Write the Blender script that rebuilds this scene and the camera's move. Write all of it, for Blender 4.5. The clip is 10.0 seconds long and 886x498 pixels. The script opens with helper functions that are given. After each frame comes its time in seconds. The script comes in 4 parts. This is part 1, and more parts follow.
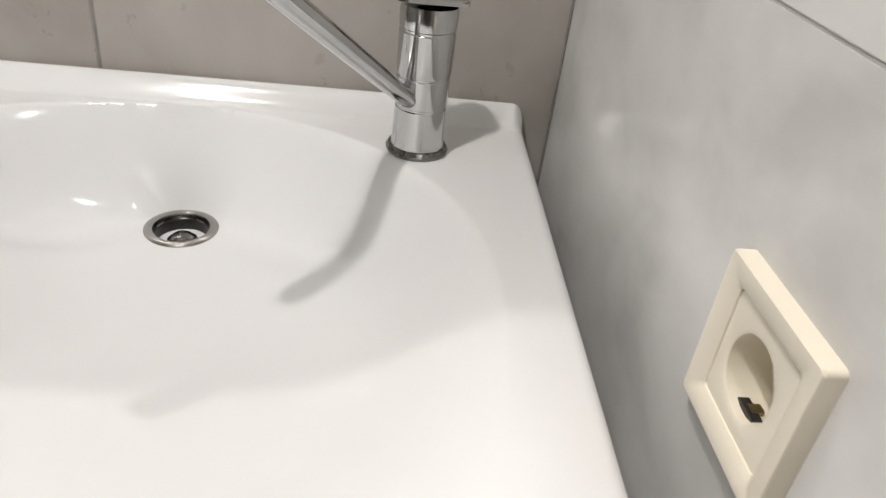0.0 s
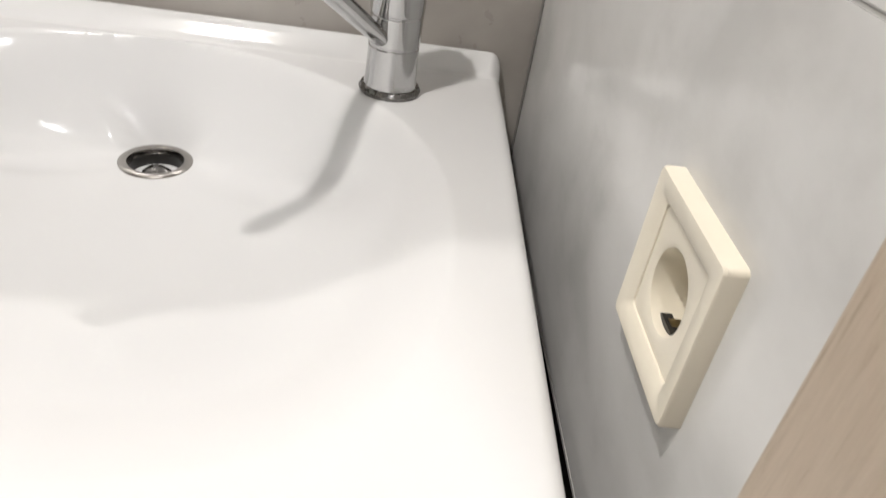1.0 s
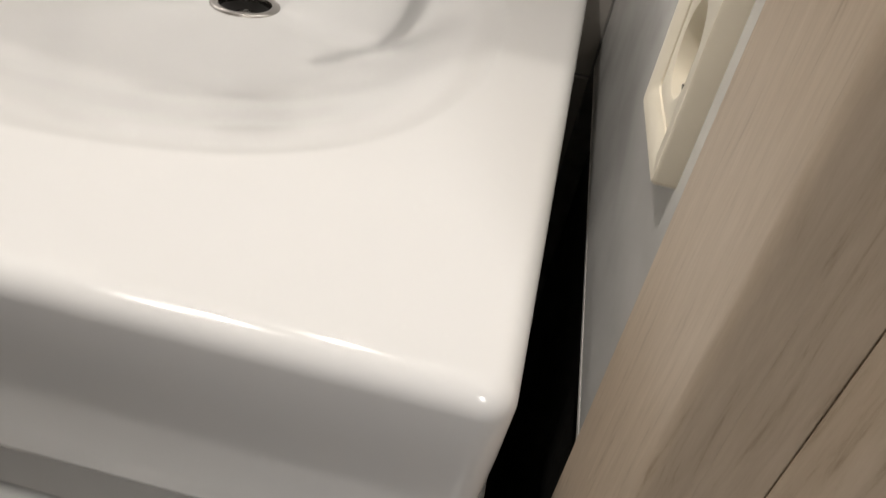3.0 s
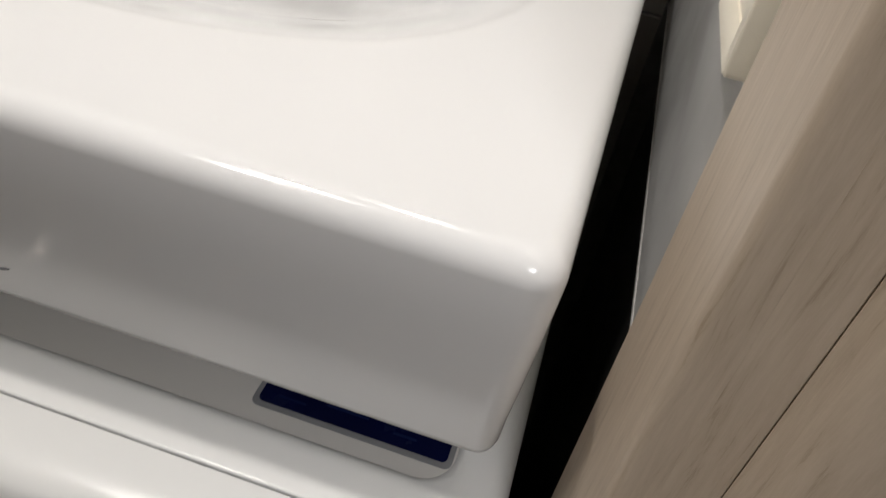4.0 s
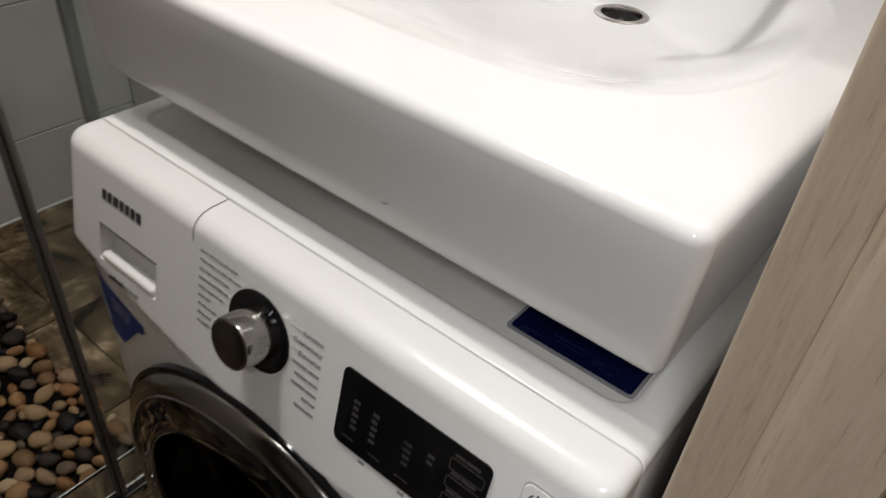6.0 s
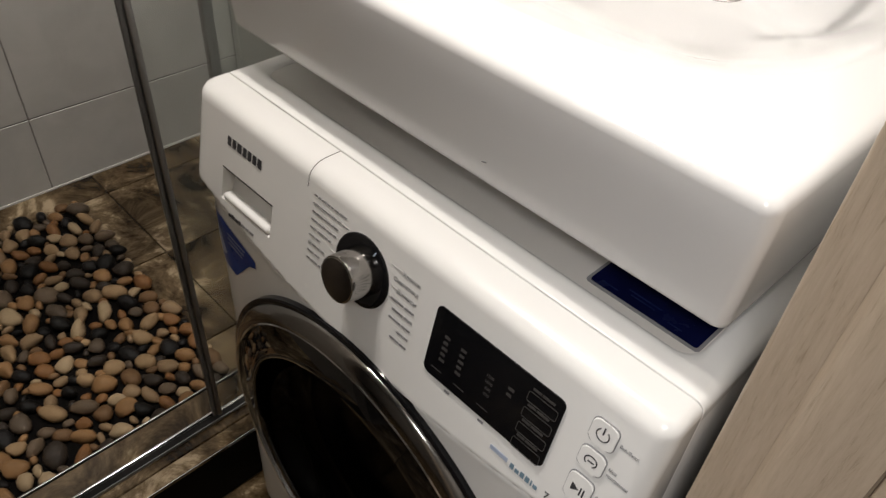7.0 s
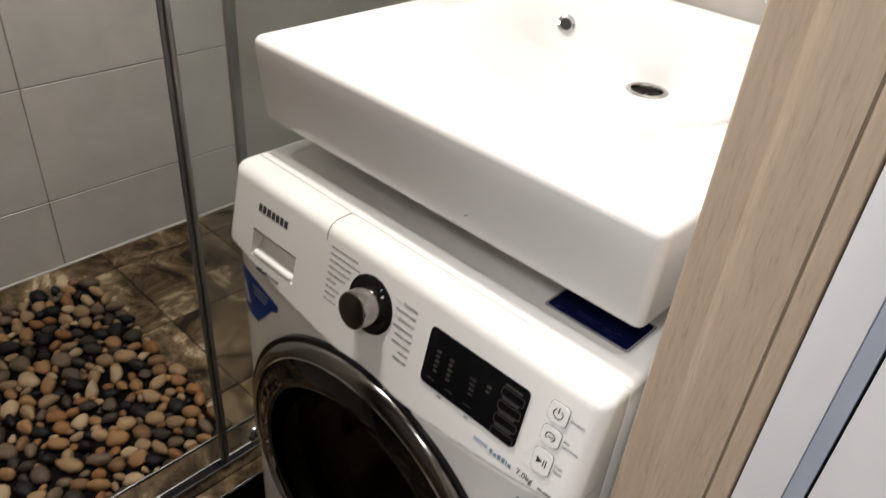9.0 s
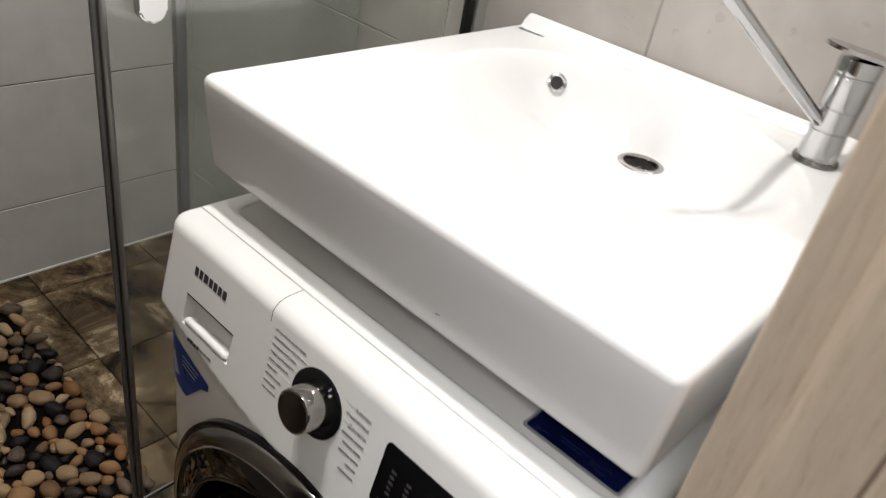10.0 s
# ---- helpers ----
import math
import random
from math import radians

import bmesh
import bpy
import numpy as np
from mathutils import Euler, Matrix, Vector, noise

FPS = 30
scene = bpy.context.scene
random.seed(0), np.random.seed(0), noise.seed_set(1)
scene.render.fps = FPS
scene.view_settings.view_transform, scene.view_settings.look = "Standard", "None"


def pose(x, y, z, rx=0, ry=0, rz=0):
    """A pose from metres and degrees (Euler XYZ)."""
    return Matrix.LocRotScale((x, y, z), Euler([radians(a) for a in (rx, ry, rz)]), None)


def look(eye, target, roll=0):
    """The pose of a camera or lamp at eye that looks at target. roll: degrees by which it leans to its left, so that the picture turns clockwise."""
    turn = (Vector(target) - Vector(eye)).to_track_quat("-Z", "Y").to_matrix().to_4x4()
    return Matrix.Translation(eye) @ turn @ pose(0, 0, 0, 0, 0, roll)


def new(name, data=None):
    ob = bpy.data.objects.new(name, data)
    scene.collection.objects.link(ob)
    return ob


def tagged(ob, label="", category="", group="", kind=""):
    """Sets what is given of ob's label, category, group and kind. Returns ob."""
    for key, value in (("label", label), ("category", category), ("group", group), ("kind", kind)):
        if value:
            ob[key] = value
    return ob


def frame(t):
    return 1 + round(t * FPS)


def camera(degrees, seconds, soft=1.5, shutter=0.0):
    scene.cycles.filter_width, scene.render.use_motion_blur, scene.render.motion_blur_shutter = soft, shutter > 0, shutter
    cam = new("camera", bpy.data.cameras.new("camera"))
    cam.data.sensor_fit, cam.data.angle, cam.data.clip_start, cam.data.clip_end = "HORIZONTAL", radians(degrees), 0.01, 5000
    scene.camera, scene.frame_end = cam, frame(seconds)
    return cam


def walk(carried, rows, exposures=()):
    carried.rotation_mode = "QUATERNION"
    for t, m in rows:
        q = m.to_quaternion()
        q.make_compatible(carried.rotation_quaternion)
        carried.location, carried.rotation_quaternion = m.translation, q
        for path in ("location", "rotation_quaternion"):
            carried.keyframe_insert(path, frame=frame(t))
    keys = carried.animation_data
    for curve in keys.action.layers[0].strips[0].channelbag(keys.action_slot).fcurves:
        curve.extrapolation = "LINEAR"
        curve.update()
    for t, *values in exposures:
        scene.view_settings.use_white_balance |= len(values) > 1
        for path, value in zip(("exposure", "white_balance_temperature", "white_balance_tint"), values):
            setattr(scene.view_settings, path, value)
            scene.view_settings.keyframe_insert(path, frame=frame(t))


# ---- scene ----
# camera path: seconds, eye, target, roll
PATH = [
    (0, (0.4596, -0.0202, 1.2851), (0.5223, 0.4827, 0.964), 7.4),
    (0.5, (0.4691, -0.0362, 1.2797), (0.5379, 0.4623, 0.9529), 8.85),
    (1, (0.4966, -0.0451, 1.263), (0.5547, 0.4503, 0.9295), 9.66),
    (1.5, (0.5184, -0.0564, 1.2479), (0.5355, 0.4283, 0.8948), 10.03),
    (2, (0.5327, -0.0758, 1.2265), (0.5271, 0.4077, 0.8712), 10.18),
    (2.5, (0.5485, -0.0851, 1.2103), (0.5349, 0.3904, 0.8447), 9.87),
    (3, (0.5658, -0.0942, 1.1777), (0.5359, 0.3882, 0.8222), 11.92),
    (4.5, (0.5757, -0.1167, 1.1506), (0.4782, 0.3264, 0.758), 10.18),
    (5, (0.5813, -0.1392, 1.1528), (0.4289, 0.295, 0.7678), 8.61),
    (5.5, (0.6214, -0.2092, 1.1961), (0.3737, 0.1933, 0.8265), 5.38),
    (6, (0.654, -0.2502, 1.2173), (0.3768, 0.1335, 0.8485), 5.47),
    (6.2, (0.6595, -0.2691, 1.2254), (0.3762, 0.1052, 0.8517), 6.22),
    (7.5, (0.6901, -0.3205, 1.2666), (0.3706, -0.0047, 0.8688), 2.83),
    (8, (0.7174, -0.3613, 1.2916), (0.3888, -0.047, 0.9001), 2.43),
    (8.5, (0.7629, -0.4039, 1.3046), (0.4411, -0.0676, 0.9261), 3.88),
    (9, (0.7876, -0.4425, 1.3251), (0.4615, -0.0683, 0.988), 5.2),
    (9.5, (0.74, -0.4037, 1.3233), (0.4428, 0.004, 0.9986), 9.29),
    (10, (0.6815, -0.3483, 1.3158), (0.3721, 0.0552, 0.9974), 11.22),
]

cam = camera(62.10, 10.0, soft=1.2, shutter=0.5)
walk(cam, [(t, look(e, g, r)) for t, e, g, r in PATH],
     exposures=[(0.0, -0.08, 6350, 10), (0.5, -0.02, 6350, 10), (1.0, 0.02, 6350, 10), (1.5, -0.22, 6600, 10), (2.5, -0.26, 6750, 10), (3.0, -0.28, 6700, 10), (4.5, -0.15, 6350, 10), (6.0, 0.05, 6350, 10), (7.5, 0.4, 6750, 11), (8.5, 0.56, 6750, 11), (9.0, 0.64, 6600, 11), (10.0, 0.55, 6300, 10)])

# ---- light ----
world = bpy.data.worlds.new("world")
scene.world = world
world.use_nodes = True
world.node_tree.nodes["Background"].inputs[0].default_value = (0.75, 0.8, 0.9, 1)
world.node_tree.nodes["Background"].inputs[1].default_value = 0.05


def disc_lamp(name, place, size, watts, colour):
    data = bpy.data.lights.new(name, "AREA")
    data.shape, data.size, data.energy, data.color = "DISK", size, watts, colour
    ob = new(name, data)
    ob.location = place
    return ob


LIGHT_SPOTS = [(0.03, 0.00, 2.449, 0.05), (-0.12, -0.26, 2.449, 0.07), (0.30, 0.585, 2.449, 0.04), (1.05, -1.35, 2.449, 0.24)]
WARM = (1.0, 0.945, 0.885)
disc_lamp("basin_downlight", (0.03, 0.00, 2.425), 0.06, 12.3, WARM)
disc_lamp("room_downlight", (-0.12, -0.26, 2.425), 0.10, 5.0, WARM)
disc_lamp("wall_downlight", (0.30, 0.585, 2.425), 0.03, 5.2, WARM)
disc_lamp("hall_downlight", (1.05, -1.35, 2.425), 0.46, 21.0, (0.97, 0.975, 1.0))

# ---- materials ----


def material(name, colours, scale=8.0, rough=0.5, metal=0.0, bump=0.0, bump_scale=60.0, stretch=(1, 1, 1), detail=6.0,
             distort=0.0, rough_vary=0.08, coat=0.0, random_shift=True, random_ramp=False, span=0.44, grain=0.5):
    """Noise between the given colours, with a finer relief."""
    m = bpy.data.materials.new(name)
    m.use_nodes = True
    nt = m.node_tree
    b = nt.nodes["Principled BSDF"]
    L = nt.links.new
    co = nt.nodes.new("ShaderNodeTexCoord")
    mp = nt.nodes.new("ShaderNodeMapping")
    mp.inputs["Scale"].default_value = stretch
    L(co.outputs["Object"], mp.inputs["Vector"])
    info = nt.nodes.new("ShaderNodeObjectInfo")
    vec = mp.outputs[0]
    if random_shift:
        mul = nt.nodes.new("ShaderNodeVectorMath")
        mul.operation = "MULTIPLY_ADD"
        mul.inputs[1].default_value = (17.0, 31.0, 23.0)
        L(info.outputs["Random"], mul.inputs[0])
        L(vec, mul.inputs[2])
        vec = mul.outputs[0]
    n = nt.nodes.new("ShaderNodeTexNoise")
    n.inputs["Scale"].default_value, n.inputs["Detail"].default_value = scale, detail
    n.inputs["Distortion"].default_value = distort
    n.inputs["Roughness"].default_value = grain
    L(vec, n.inputs["Vector"])
    ramp = nt.nodes.new("ShaderNodeValToRGB")
    els = ramp.color_ramp.elements
    while len(els) < len(colours):
        els.new(0.5)
    for i, c in enumerate(colours):
        els[i].position = 0.5 + span * (i / max(1, len(colours) - 1) - 0.5) if not random_ramp else i / len(colours)
        els[i].color = (*c, 1)
    if random_ramp:
        ramp.color_ramp.interpolation = "CONSTANT"
        L(info.outputs["Random"], ramp.inputs[0])
        mix = nt.nodes.new("ShaderNodeMixRGB")
        mix.blend_type = "MULTIPLY"
        mix.inputs[0].default_value = 0.7
        grey = nt.nodes.new("ShaderNodeValToRGB")
        grey.color_ramp.elements[0].position, grey.color_ramp.elements[1].position = 0.3, 0.7
        grey.color_ramp.elements[0].color = (0.50, 0.46, 0.42, 1)
        grey.color_ramp.elements[1].color = (1.15, 1.1, 1.05, 1)
        L(n.outputs[0], grey.inputs[0])
        L(ramp.outputs[0], mix.inputs[1])
        L(grey.outputs[0], mix.inputs[2])
        L(mix.outputs[0], b.inputs["Base Color"])
    else:
        L(n.outputs[0], ramp.inputs[0])
        L(ramp.outputs[0], b.inputs["Base Color"])
    b.inputs["Metallic"].default_value = metal
    b.inputs["Coat Weight"].default_value = coat
    b.inputs["Coat Roughness"].default_value = 0.06
    n2 = nt.nodes.new("ShaderNodeTexNoise")
    n2.inputs["Scale"].default_value, n2.inputs["Detail"].default_value = bump_scale, 4
    L(vec, n2.inputs["Vector"])
    rr = nt.nodes.new("ShaderNodeMapRange")
    rr.inputs[3].default_value, rr.inputs[4].default_value = max(0.02, rough - rough_vary), min(1, rough + rough_vary)
    L(n2.outputs[0], rr.inputs[0])
    L(rr.outputs[0], b.inputs["Roughness"])
    if bump:
        bp = nt.nodes.new("ShaderNodeBump")
        bp.inputs["Strength"].default_value, bp.inputs["Distance"].default_value = bump, 0.002
        L(n2.outputs[0], bp.inputs["Height"])
        L(bp.outputs[0], b.inputs["Normal"])
    return m


M_CERAMIC = material("ceramic", ((0.725, 0.725, 0.725), (0.75, 0.746, 0.74)), 5, 0.13, bump=0.0, bump_scale=20, rough_vary=0.03)
M_WHITE = material("white_enamel", ((0.82, 0.82, 0.805), (0.85, 0.85, 0.835)), 6, 0.20, bump_scale=6, rough_vary=0.04)
M_LID = material("lid_plastic", ((0.62, 0.60, 0.57), (0.66, 0.64, 0.61)), 7, 0.4, bump_scale=8)
M_CHROME = material("chrome", ((0.48, 0.48, 0.48), (0.60, 0.60, 0.60)), 10, 0.11, metal=1.0, bump=0.02, bump_scale=90, rough_vary=0.05)
M_STEEL = material("brushed_steel", ((0.16, 0.155, 0.15), (0.24, 0.23, 0.22)), 30, 0.26, metal=1.0, bump=0.05, bump_scale=250)
M_ALU = material("aluminium", ((0.27, 0.265, 0.26), (0.36, 0.355, 0.35)), 4, 0.38, metal=1.0, bump_scale=8)
M_SEAL = material("grey_seal", ((0.10, 0.10, 0.10), (0.14, 0.14, 0.14)), 20, 0.4)
M_DARKCHROME = material("dark_chrome", ((0.24, 0.23, 0.22), (0.30, 0.288, 0.275)), 8, 0.16, metal=1.0, rough_vary=0.05)
M_KNOBFACE = material("dark_knob_face", ((0.10, 0.088, 0.078), (0.14, 0.124, 0.11)), 30, 0.30, metal=1.0, bump_scale=300, rough_vary=0.05)
M_KNOBSIDE = material("satin_chrome", ((0.38, 0.36, 0.34), (0.46, 0.44, 0.42)), 8, 0.15, metal=1.0, rough_vary=0.04)
M_RAIL = material("polished_rail", ((0.70, 0.72, 0.75), (0.8, 0.82, 0.85)), 10, 0.12, metal=1.0)
M_BLACK = material("black_gloss", ((0.004, 0.004, 0.005), (0.008, 0.008, 0.009)), 10, 0.06, rough_vary=0.03)
M_BOWL = material("deep_door_bowl", ((0.0004, 0.0004, 0.0004), (0.0008, 0.0007, 0.0006)), 6, 0.10, rough_vary=0.05)
M_BOWL.node_tree.nodes["Principled BSDF"].inputs["Specular IOR Level"].default_value = 0.05
M_DOORGLASS = material("dark_door_glass", ((0.003, 0.003, 0.003), (0.005, 0.0047, 0.0045)), 6, 0.03, rough_vary=0.01)
M_BROWNSEAL = material("brown_seal", ((0.20, 0.155, 0.11), (0.25, 0.195, 0.14)), 30, 0.6)
M_RUBBER = material("dark_rubber", ((0.007, 0.007, 0.007), (0.012, 0.012, 0.012)), 30, 0.6, bump=0.1)
M_STEPFACE = material("black_step_face", ((0.0025, 0.0022, 0.002), (0.005, 0.0045, 0.004)), 12, 0.5, bump=0.05)
M_HOLE = material("drain_dark", ((0.01, 0.009, 0.008), (0.02, 0.018, 0.016)), 30, 0.4)
M_GREY = material("grey_print", ((0.20, 0.20, 0.21), (0.24, 0.24, 0.25)), 50, 0.6)
M_INK = material("dark_print", ((0.03, 0.03, 0.035), (0.045, 0.045, 0.05)), 50, 0.5)
M_TEAL = material("teal_print", ((0.13, 0.22, 0.29), (0.16, 0.25, 0.32)), 50, 0.5)
M_DISPLAY_INK = material("display_print", ((0.045, 0.042, 0.04), (0.06, 0.056, 0.055)), 50, 0.5)
M_BLUE = material("blue_sticker", ((0.005, 0.03, 0.20), (0.008, 0.06, 0.32)), 30, 0.3)
M_NAVY = material("navy_sticker", ((0.002, 0.003, 0.024), (0.003, 0.005, 0.036)), 30, 0.25)
M_DIMBLUE = material("dim_blue_print", ((0.003, 0.008, 0.045), (0.004, 0.011, 0.06)), 30, 0.5)
M_PALE = material("pale_print", ((0.35, 0.42, 0.55), (0.5, 0.55, 0.65)), 40, 0.4)
M_IVORY = material("ivory_plastic", ((0.79, 0.73, 0.60), (0.83, 0.77, 0.65)), 12, 0.3, bump_scale=10)
M_BRASS = material("socket_contact", ((0.25, 0.2, 0.12), (0.35, 0.28, 0.16)), 30, 0.35, metal=1.0)
M_WALLTILE = material("matt_wall_tile", ((0.36, 0.352, 0.333), (0.385, 0.378, 0.358), (0.41, 0.40, 0.38)), 9.0, 0.34, bump=0.12, bump_scale=35, distort=0.5, span=0.3)
M_BACKTILE = material("beige_wall_tile", ((0.30, 0.275, 0.245), (0.375, 0.35, 0.32), (0.44, 0.415, 0.38)), 9.0, 0.30, bump=0.06, bump_scale=35, distort=0.3, span=0.62)
M_MARBLETILE = material("grey_marble_tile", ((0.56, 0.555, 0.54), (0.65, 0.645, 0.63), (0.70, 0.695, 0.68), (0.74, 0.735, 0.72)), 9.0, 0.15, bump=0.03, bump_scale=24, detail=8, distort=0.15, rough_vary=0.06, span=0.36, stretch=(1.0, 0.8, 1.2))
M_BROWN = material("brown_marble_tile", ((0.011, 0.0062, 0.0028), (0.045, 0.028, 0.013), (0.10, 0.068, 0.035), (0.17, 0.122, 0.068), (0.45, 0.35, 0.23)), 8.0, 0.16, bump=0.05, bump_scale=40, detail=12, distort=0.55, rough_vary=0.05, span=0.25, grain=0.70)
M_GROUT = material("grout", ((0.07, 0.065, 0.06), (0.12, 0.11, 0.10)), 40, 0.85, bump=0.3, bump_scale=300)
M_GROUT_MID = material("grey_grout", ((0.20, 0.19, 0.18), (0.28, 0.27, 0.25)), 40, 0.85, bump=0.3, bump_scale=300)
# Near-black colour puts the gap's deep shade into the untiled wall.
M_GAPSHADE = material("gap_shade_wall", ((0.020, 0.018, 0.016), (0.05, 0.046, 0.042)), 14, 0.9, bump=0.4, bump_scale=90)
M_PALEGROUT = material("pale_sealant", ((0.5, 0.49, 0.47), (0.6, 0.59, 0.57)), 40, 0.6, bump=0.2, bump_scale=200)
M_PLASTER = material("white_plaster", ((0.72, 0.72, 0.72), (0.78, 0.78, 0.775)), 4, 0.8, bump=0.2, bump_scale=150)
M_BEIGE = material("beige_wall_paint", ((0.26, 0.235, 0.205), (0.32, 0.295, 0.26)), 4, 0.6, bump=0.2, bump_scale=120)
M_WOOD = material("bleached_wood", ((0.33, 0.25, 0.175), (0.475, 0.385, 0.29), (0.52, 0.425, 0.325), (0.55, 0.455, 0.355)), 5, 0.42, bump=0.10, bump_scale=11,
                  stretch=(60, 60, 5.5), detail=9, distort=0.4, span=0.44, grain=0.72)
M_LEAF = material("white_door_paint", ((0.74, 0.75, 0.78), (0.79, 0.80, 0.83)), 5, 0.35, bump=0.05, bump_scale=80)
M_BLUEGREY = material("grey_edge_strip", ((0.36, 0.41, 0.50), (0.42, 0.47, 0.56)), 10, 0.3)
M_LAMP = bpy.data.materials.new("lamp_diffuser")
M_LAMP.use_nodes = True
M_LAMP.node_tree.nodes["Principled BSDF"].inputs["Emission Color"].default_value = (1.0, 0.95, 0.88, 1)
M_LAMP.node_tree.nodes["Principled BSDF"].inputs["Emission Strength"].default_value = 6.0
M_PEBBLE = material("pebbles", ((0.29, 0.170, 0.080), (0.040, 0.032, 0.026), (0.36, 0.250, 0.140), (0.23, 0.115, 0.046), (0.10, 0.077, 0.056), (0.005, 0.0047, 0.0047),
                                (0.31, 0.180, 0.082), (0.15, 0.112, 0.077), (0.44, 0.340, 0.215), (0.18, 0.106, 0.053), (0.011, 0.0105, 0.011), (0.28, 0.196, 0.115)),
                    75, 0.46, bump=0.3, bump_scale=220, random_ramp=True)
M_PEBBLE.node_tree.nodes["Principled BSDF"].inputs["Specular IOR Level"].default_value = 0.25
M_MATBASE = material("mat_backing", ((0.002, 0.0018, 0.0016), (0.005, 0.004, 0.0035)), 60, 0.8, bump=0.3)
M_MATBASE.node_tree.nodes["Principled BSDF"].inputs["Specular IOR Level"].default_value = 0.08
for m, level in ((M_BLUE, 0.15), (M_NAVY, 0.12), (M_DIMBLUE, 0.12), (M_BLACK, 0.28), (M_BROWN, 0.38), (M_RUBBER, 0.15), (M_STEPFACE, 0.08)):
    m.node_tree.nodes["Principled BSDF"].inputs["Specular IOR Level"].default_value = level


def glass_material(name, tint):
    m = bpy.data.materials.new(name)
    m.use_nodes = True
    b = m.node_tree.nodes["Principled BSDF"]
    b.inputs["Base Color"].default_value = (*tint, 1)
    b.inputs["Transmission Weight"].default_value = 1.0
    b.inputs["Roughness"].default_value = 0.015
    b.inputs["IOR"].default_value = 1.45
    return m


M_GLASS = glass_material("shower_glass", (0.92, 0.95, 0.93))

# ---- mesh helpers ----


def thing(name, base, label, category, group="", kind=""):
    ob = new(name)
    ob.empty_display_size = 0.05
    ob.location = base
    return tagged(ob, label, category, group, kind)


def origin_of(ob):
    p = Vector((0, 0, 0))
    while ob:
        p = p + Vector(ob.location)
        ob = ob.parent
    return p


def smooth_by_angle(me, degrees=40):
    n = len(me.polygons)
    me.polygons.foreach_set("use_smooth", [True] * n)
    me.set_sharp_from_angle(angle=radians(degrees))


def part(name, bm, mat, parent=None, label="", smooth=40):
    """One mesh object, drawn in world places, under its thing or part."""
    base = origin_of(parent)
    bmesh.ops.translate(bm, verts=bm.verts, vec=-base)
    bmesh.ops.recalc_face_normals(bm, faces=bm.faces)
    me = bpy.data.meshes.new(name)
    bm.to_mesh(me)
    bm.free()
    if smooth:
        smooth_by_angle(me, smooth)
    me.materials.append(mat)
    ob = new(name, me)
    ob.parent = parent
    if label:
        ob["label"] = label
    return ob


def box(x0, x1, y0, y1, z0, z1, bevel=0.0, segs=2, bm=None):
    bm = bm or bmesh.new()
    r = bmesh.ops.create_cube(bm, size=1)
    for v in r["verts"]:
        v.co = Vector(((x0 + x1) / 2 + v.co.x * (x1 - x0), (y0 + y1) / 2 + v.co.y * (y1 - y0), (z0 + z1) / 2 + v.co.z * (z1 - z0)))
    if bevel:
        es = list({e for v in r["verts"] for e in v.link_edges})
        bmesh.ops.bevel(bm, geom=es, offset=bevel, segments=segs, affect="EDGES", profile=0.5)
    return bm


def lathe(profile, n=48, m=None, closed=False):
    """Turns (radius, height) rows round local z."""
    bm = bmesh.new()
    rows = []
    for r, h in profile:
        if r < 1e-6:
            rows.append([bm.verts.new((0, 0, h))] * n)
        else:
            rows.append([bm.verts.new((r * math.cos(2 * math.pi * i / n), r * math.sin(2 * math.pi * i / n), h)) for i in range(n)])
    if closed:
        rows.append(rows[0])
    for a, b in zip(rows, rows[1:]):
        for i in range(n):
            j = (i + 1) % n
            f = []
            for v in (a[i], a[j], b[j], b[i]):
                if v not in f:
                    f.append(v)
            if len(f) > 2:
                bm.faces.new(f)
    if m:
        bmesh.ops.transform(bm, matrix=m, verts=bm.verts)
    return bm


def rounded_plate(w, h, r, t, m, n=6, bevel=0.0):
    """A rounded rectangle in local xy, from z 0 to t."""
    bm = bmesh.new()
    pts = []
    for cx, cy, a0 in ((w / 2 - r, h / 2 - r, 0), (-w / 2 + r, h / 2 - r, 90), (-w / 2 + r, -h / 2 + r, 180), (w / 2 - r, -h / 2 + r, 270)):
        for i in range(n + 1):
            a = radians(a0 + 90 * i / n)
            pts.append((cx + r * math.cos(a), cy + r * math.sin(a)))
    prism(bm, pts, 0, t)
    if bevel:
        top = [e for e in bm.edges if all(v.co.z > t - 1e-6 for v in e.verts)]
        bmesh.ops.bevel(bm, geom=top, offset=bevel, segments=2, affect="EDGES")
    bmesh.ops.transform(bm, matrix=m, verts=bm.verts)
    return bm


def prism(bm, pts, z0, z1):
    lo = [bm.verts.new((x, y, z0)) for x, y in pts]
    hi = [bm.verts.new((x, y, z1)) for x, y in pts]
    bm.faces.new(lo[::-1])
    bm.faces.new(hi)
    for i in range(len(pts)):
        j = (i + 1) % len(pts)
        bm.faces.new((lo[i], lo[j], hi[j], hi[i]))
    return bm


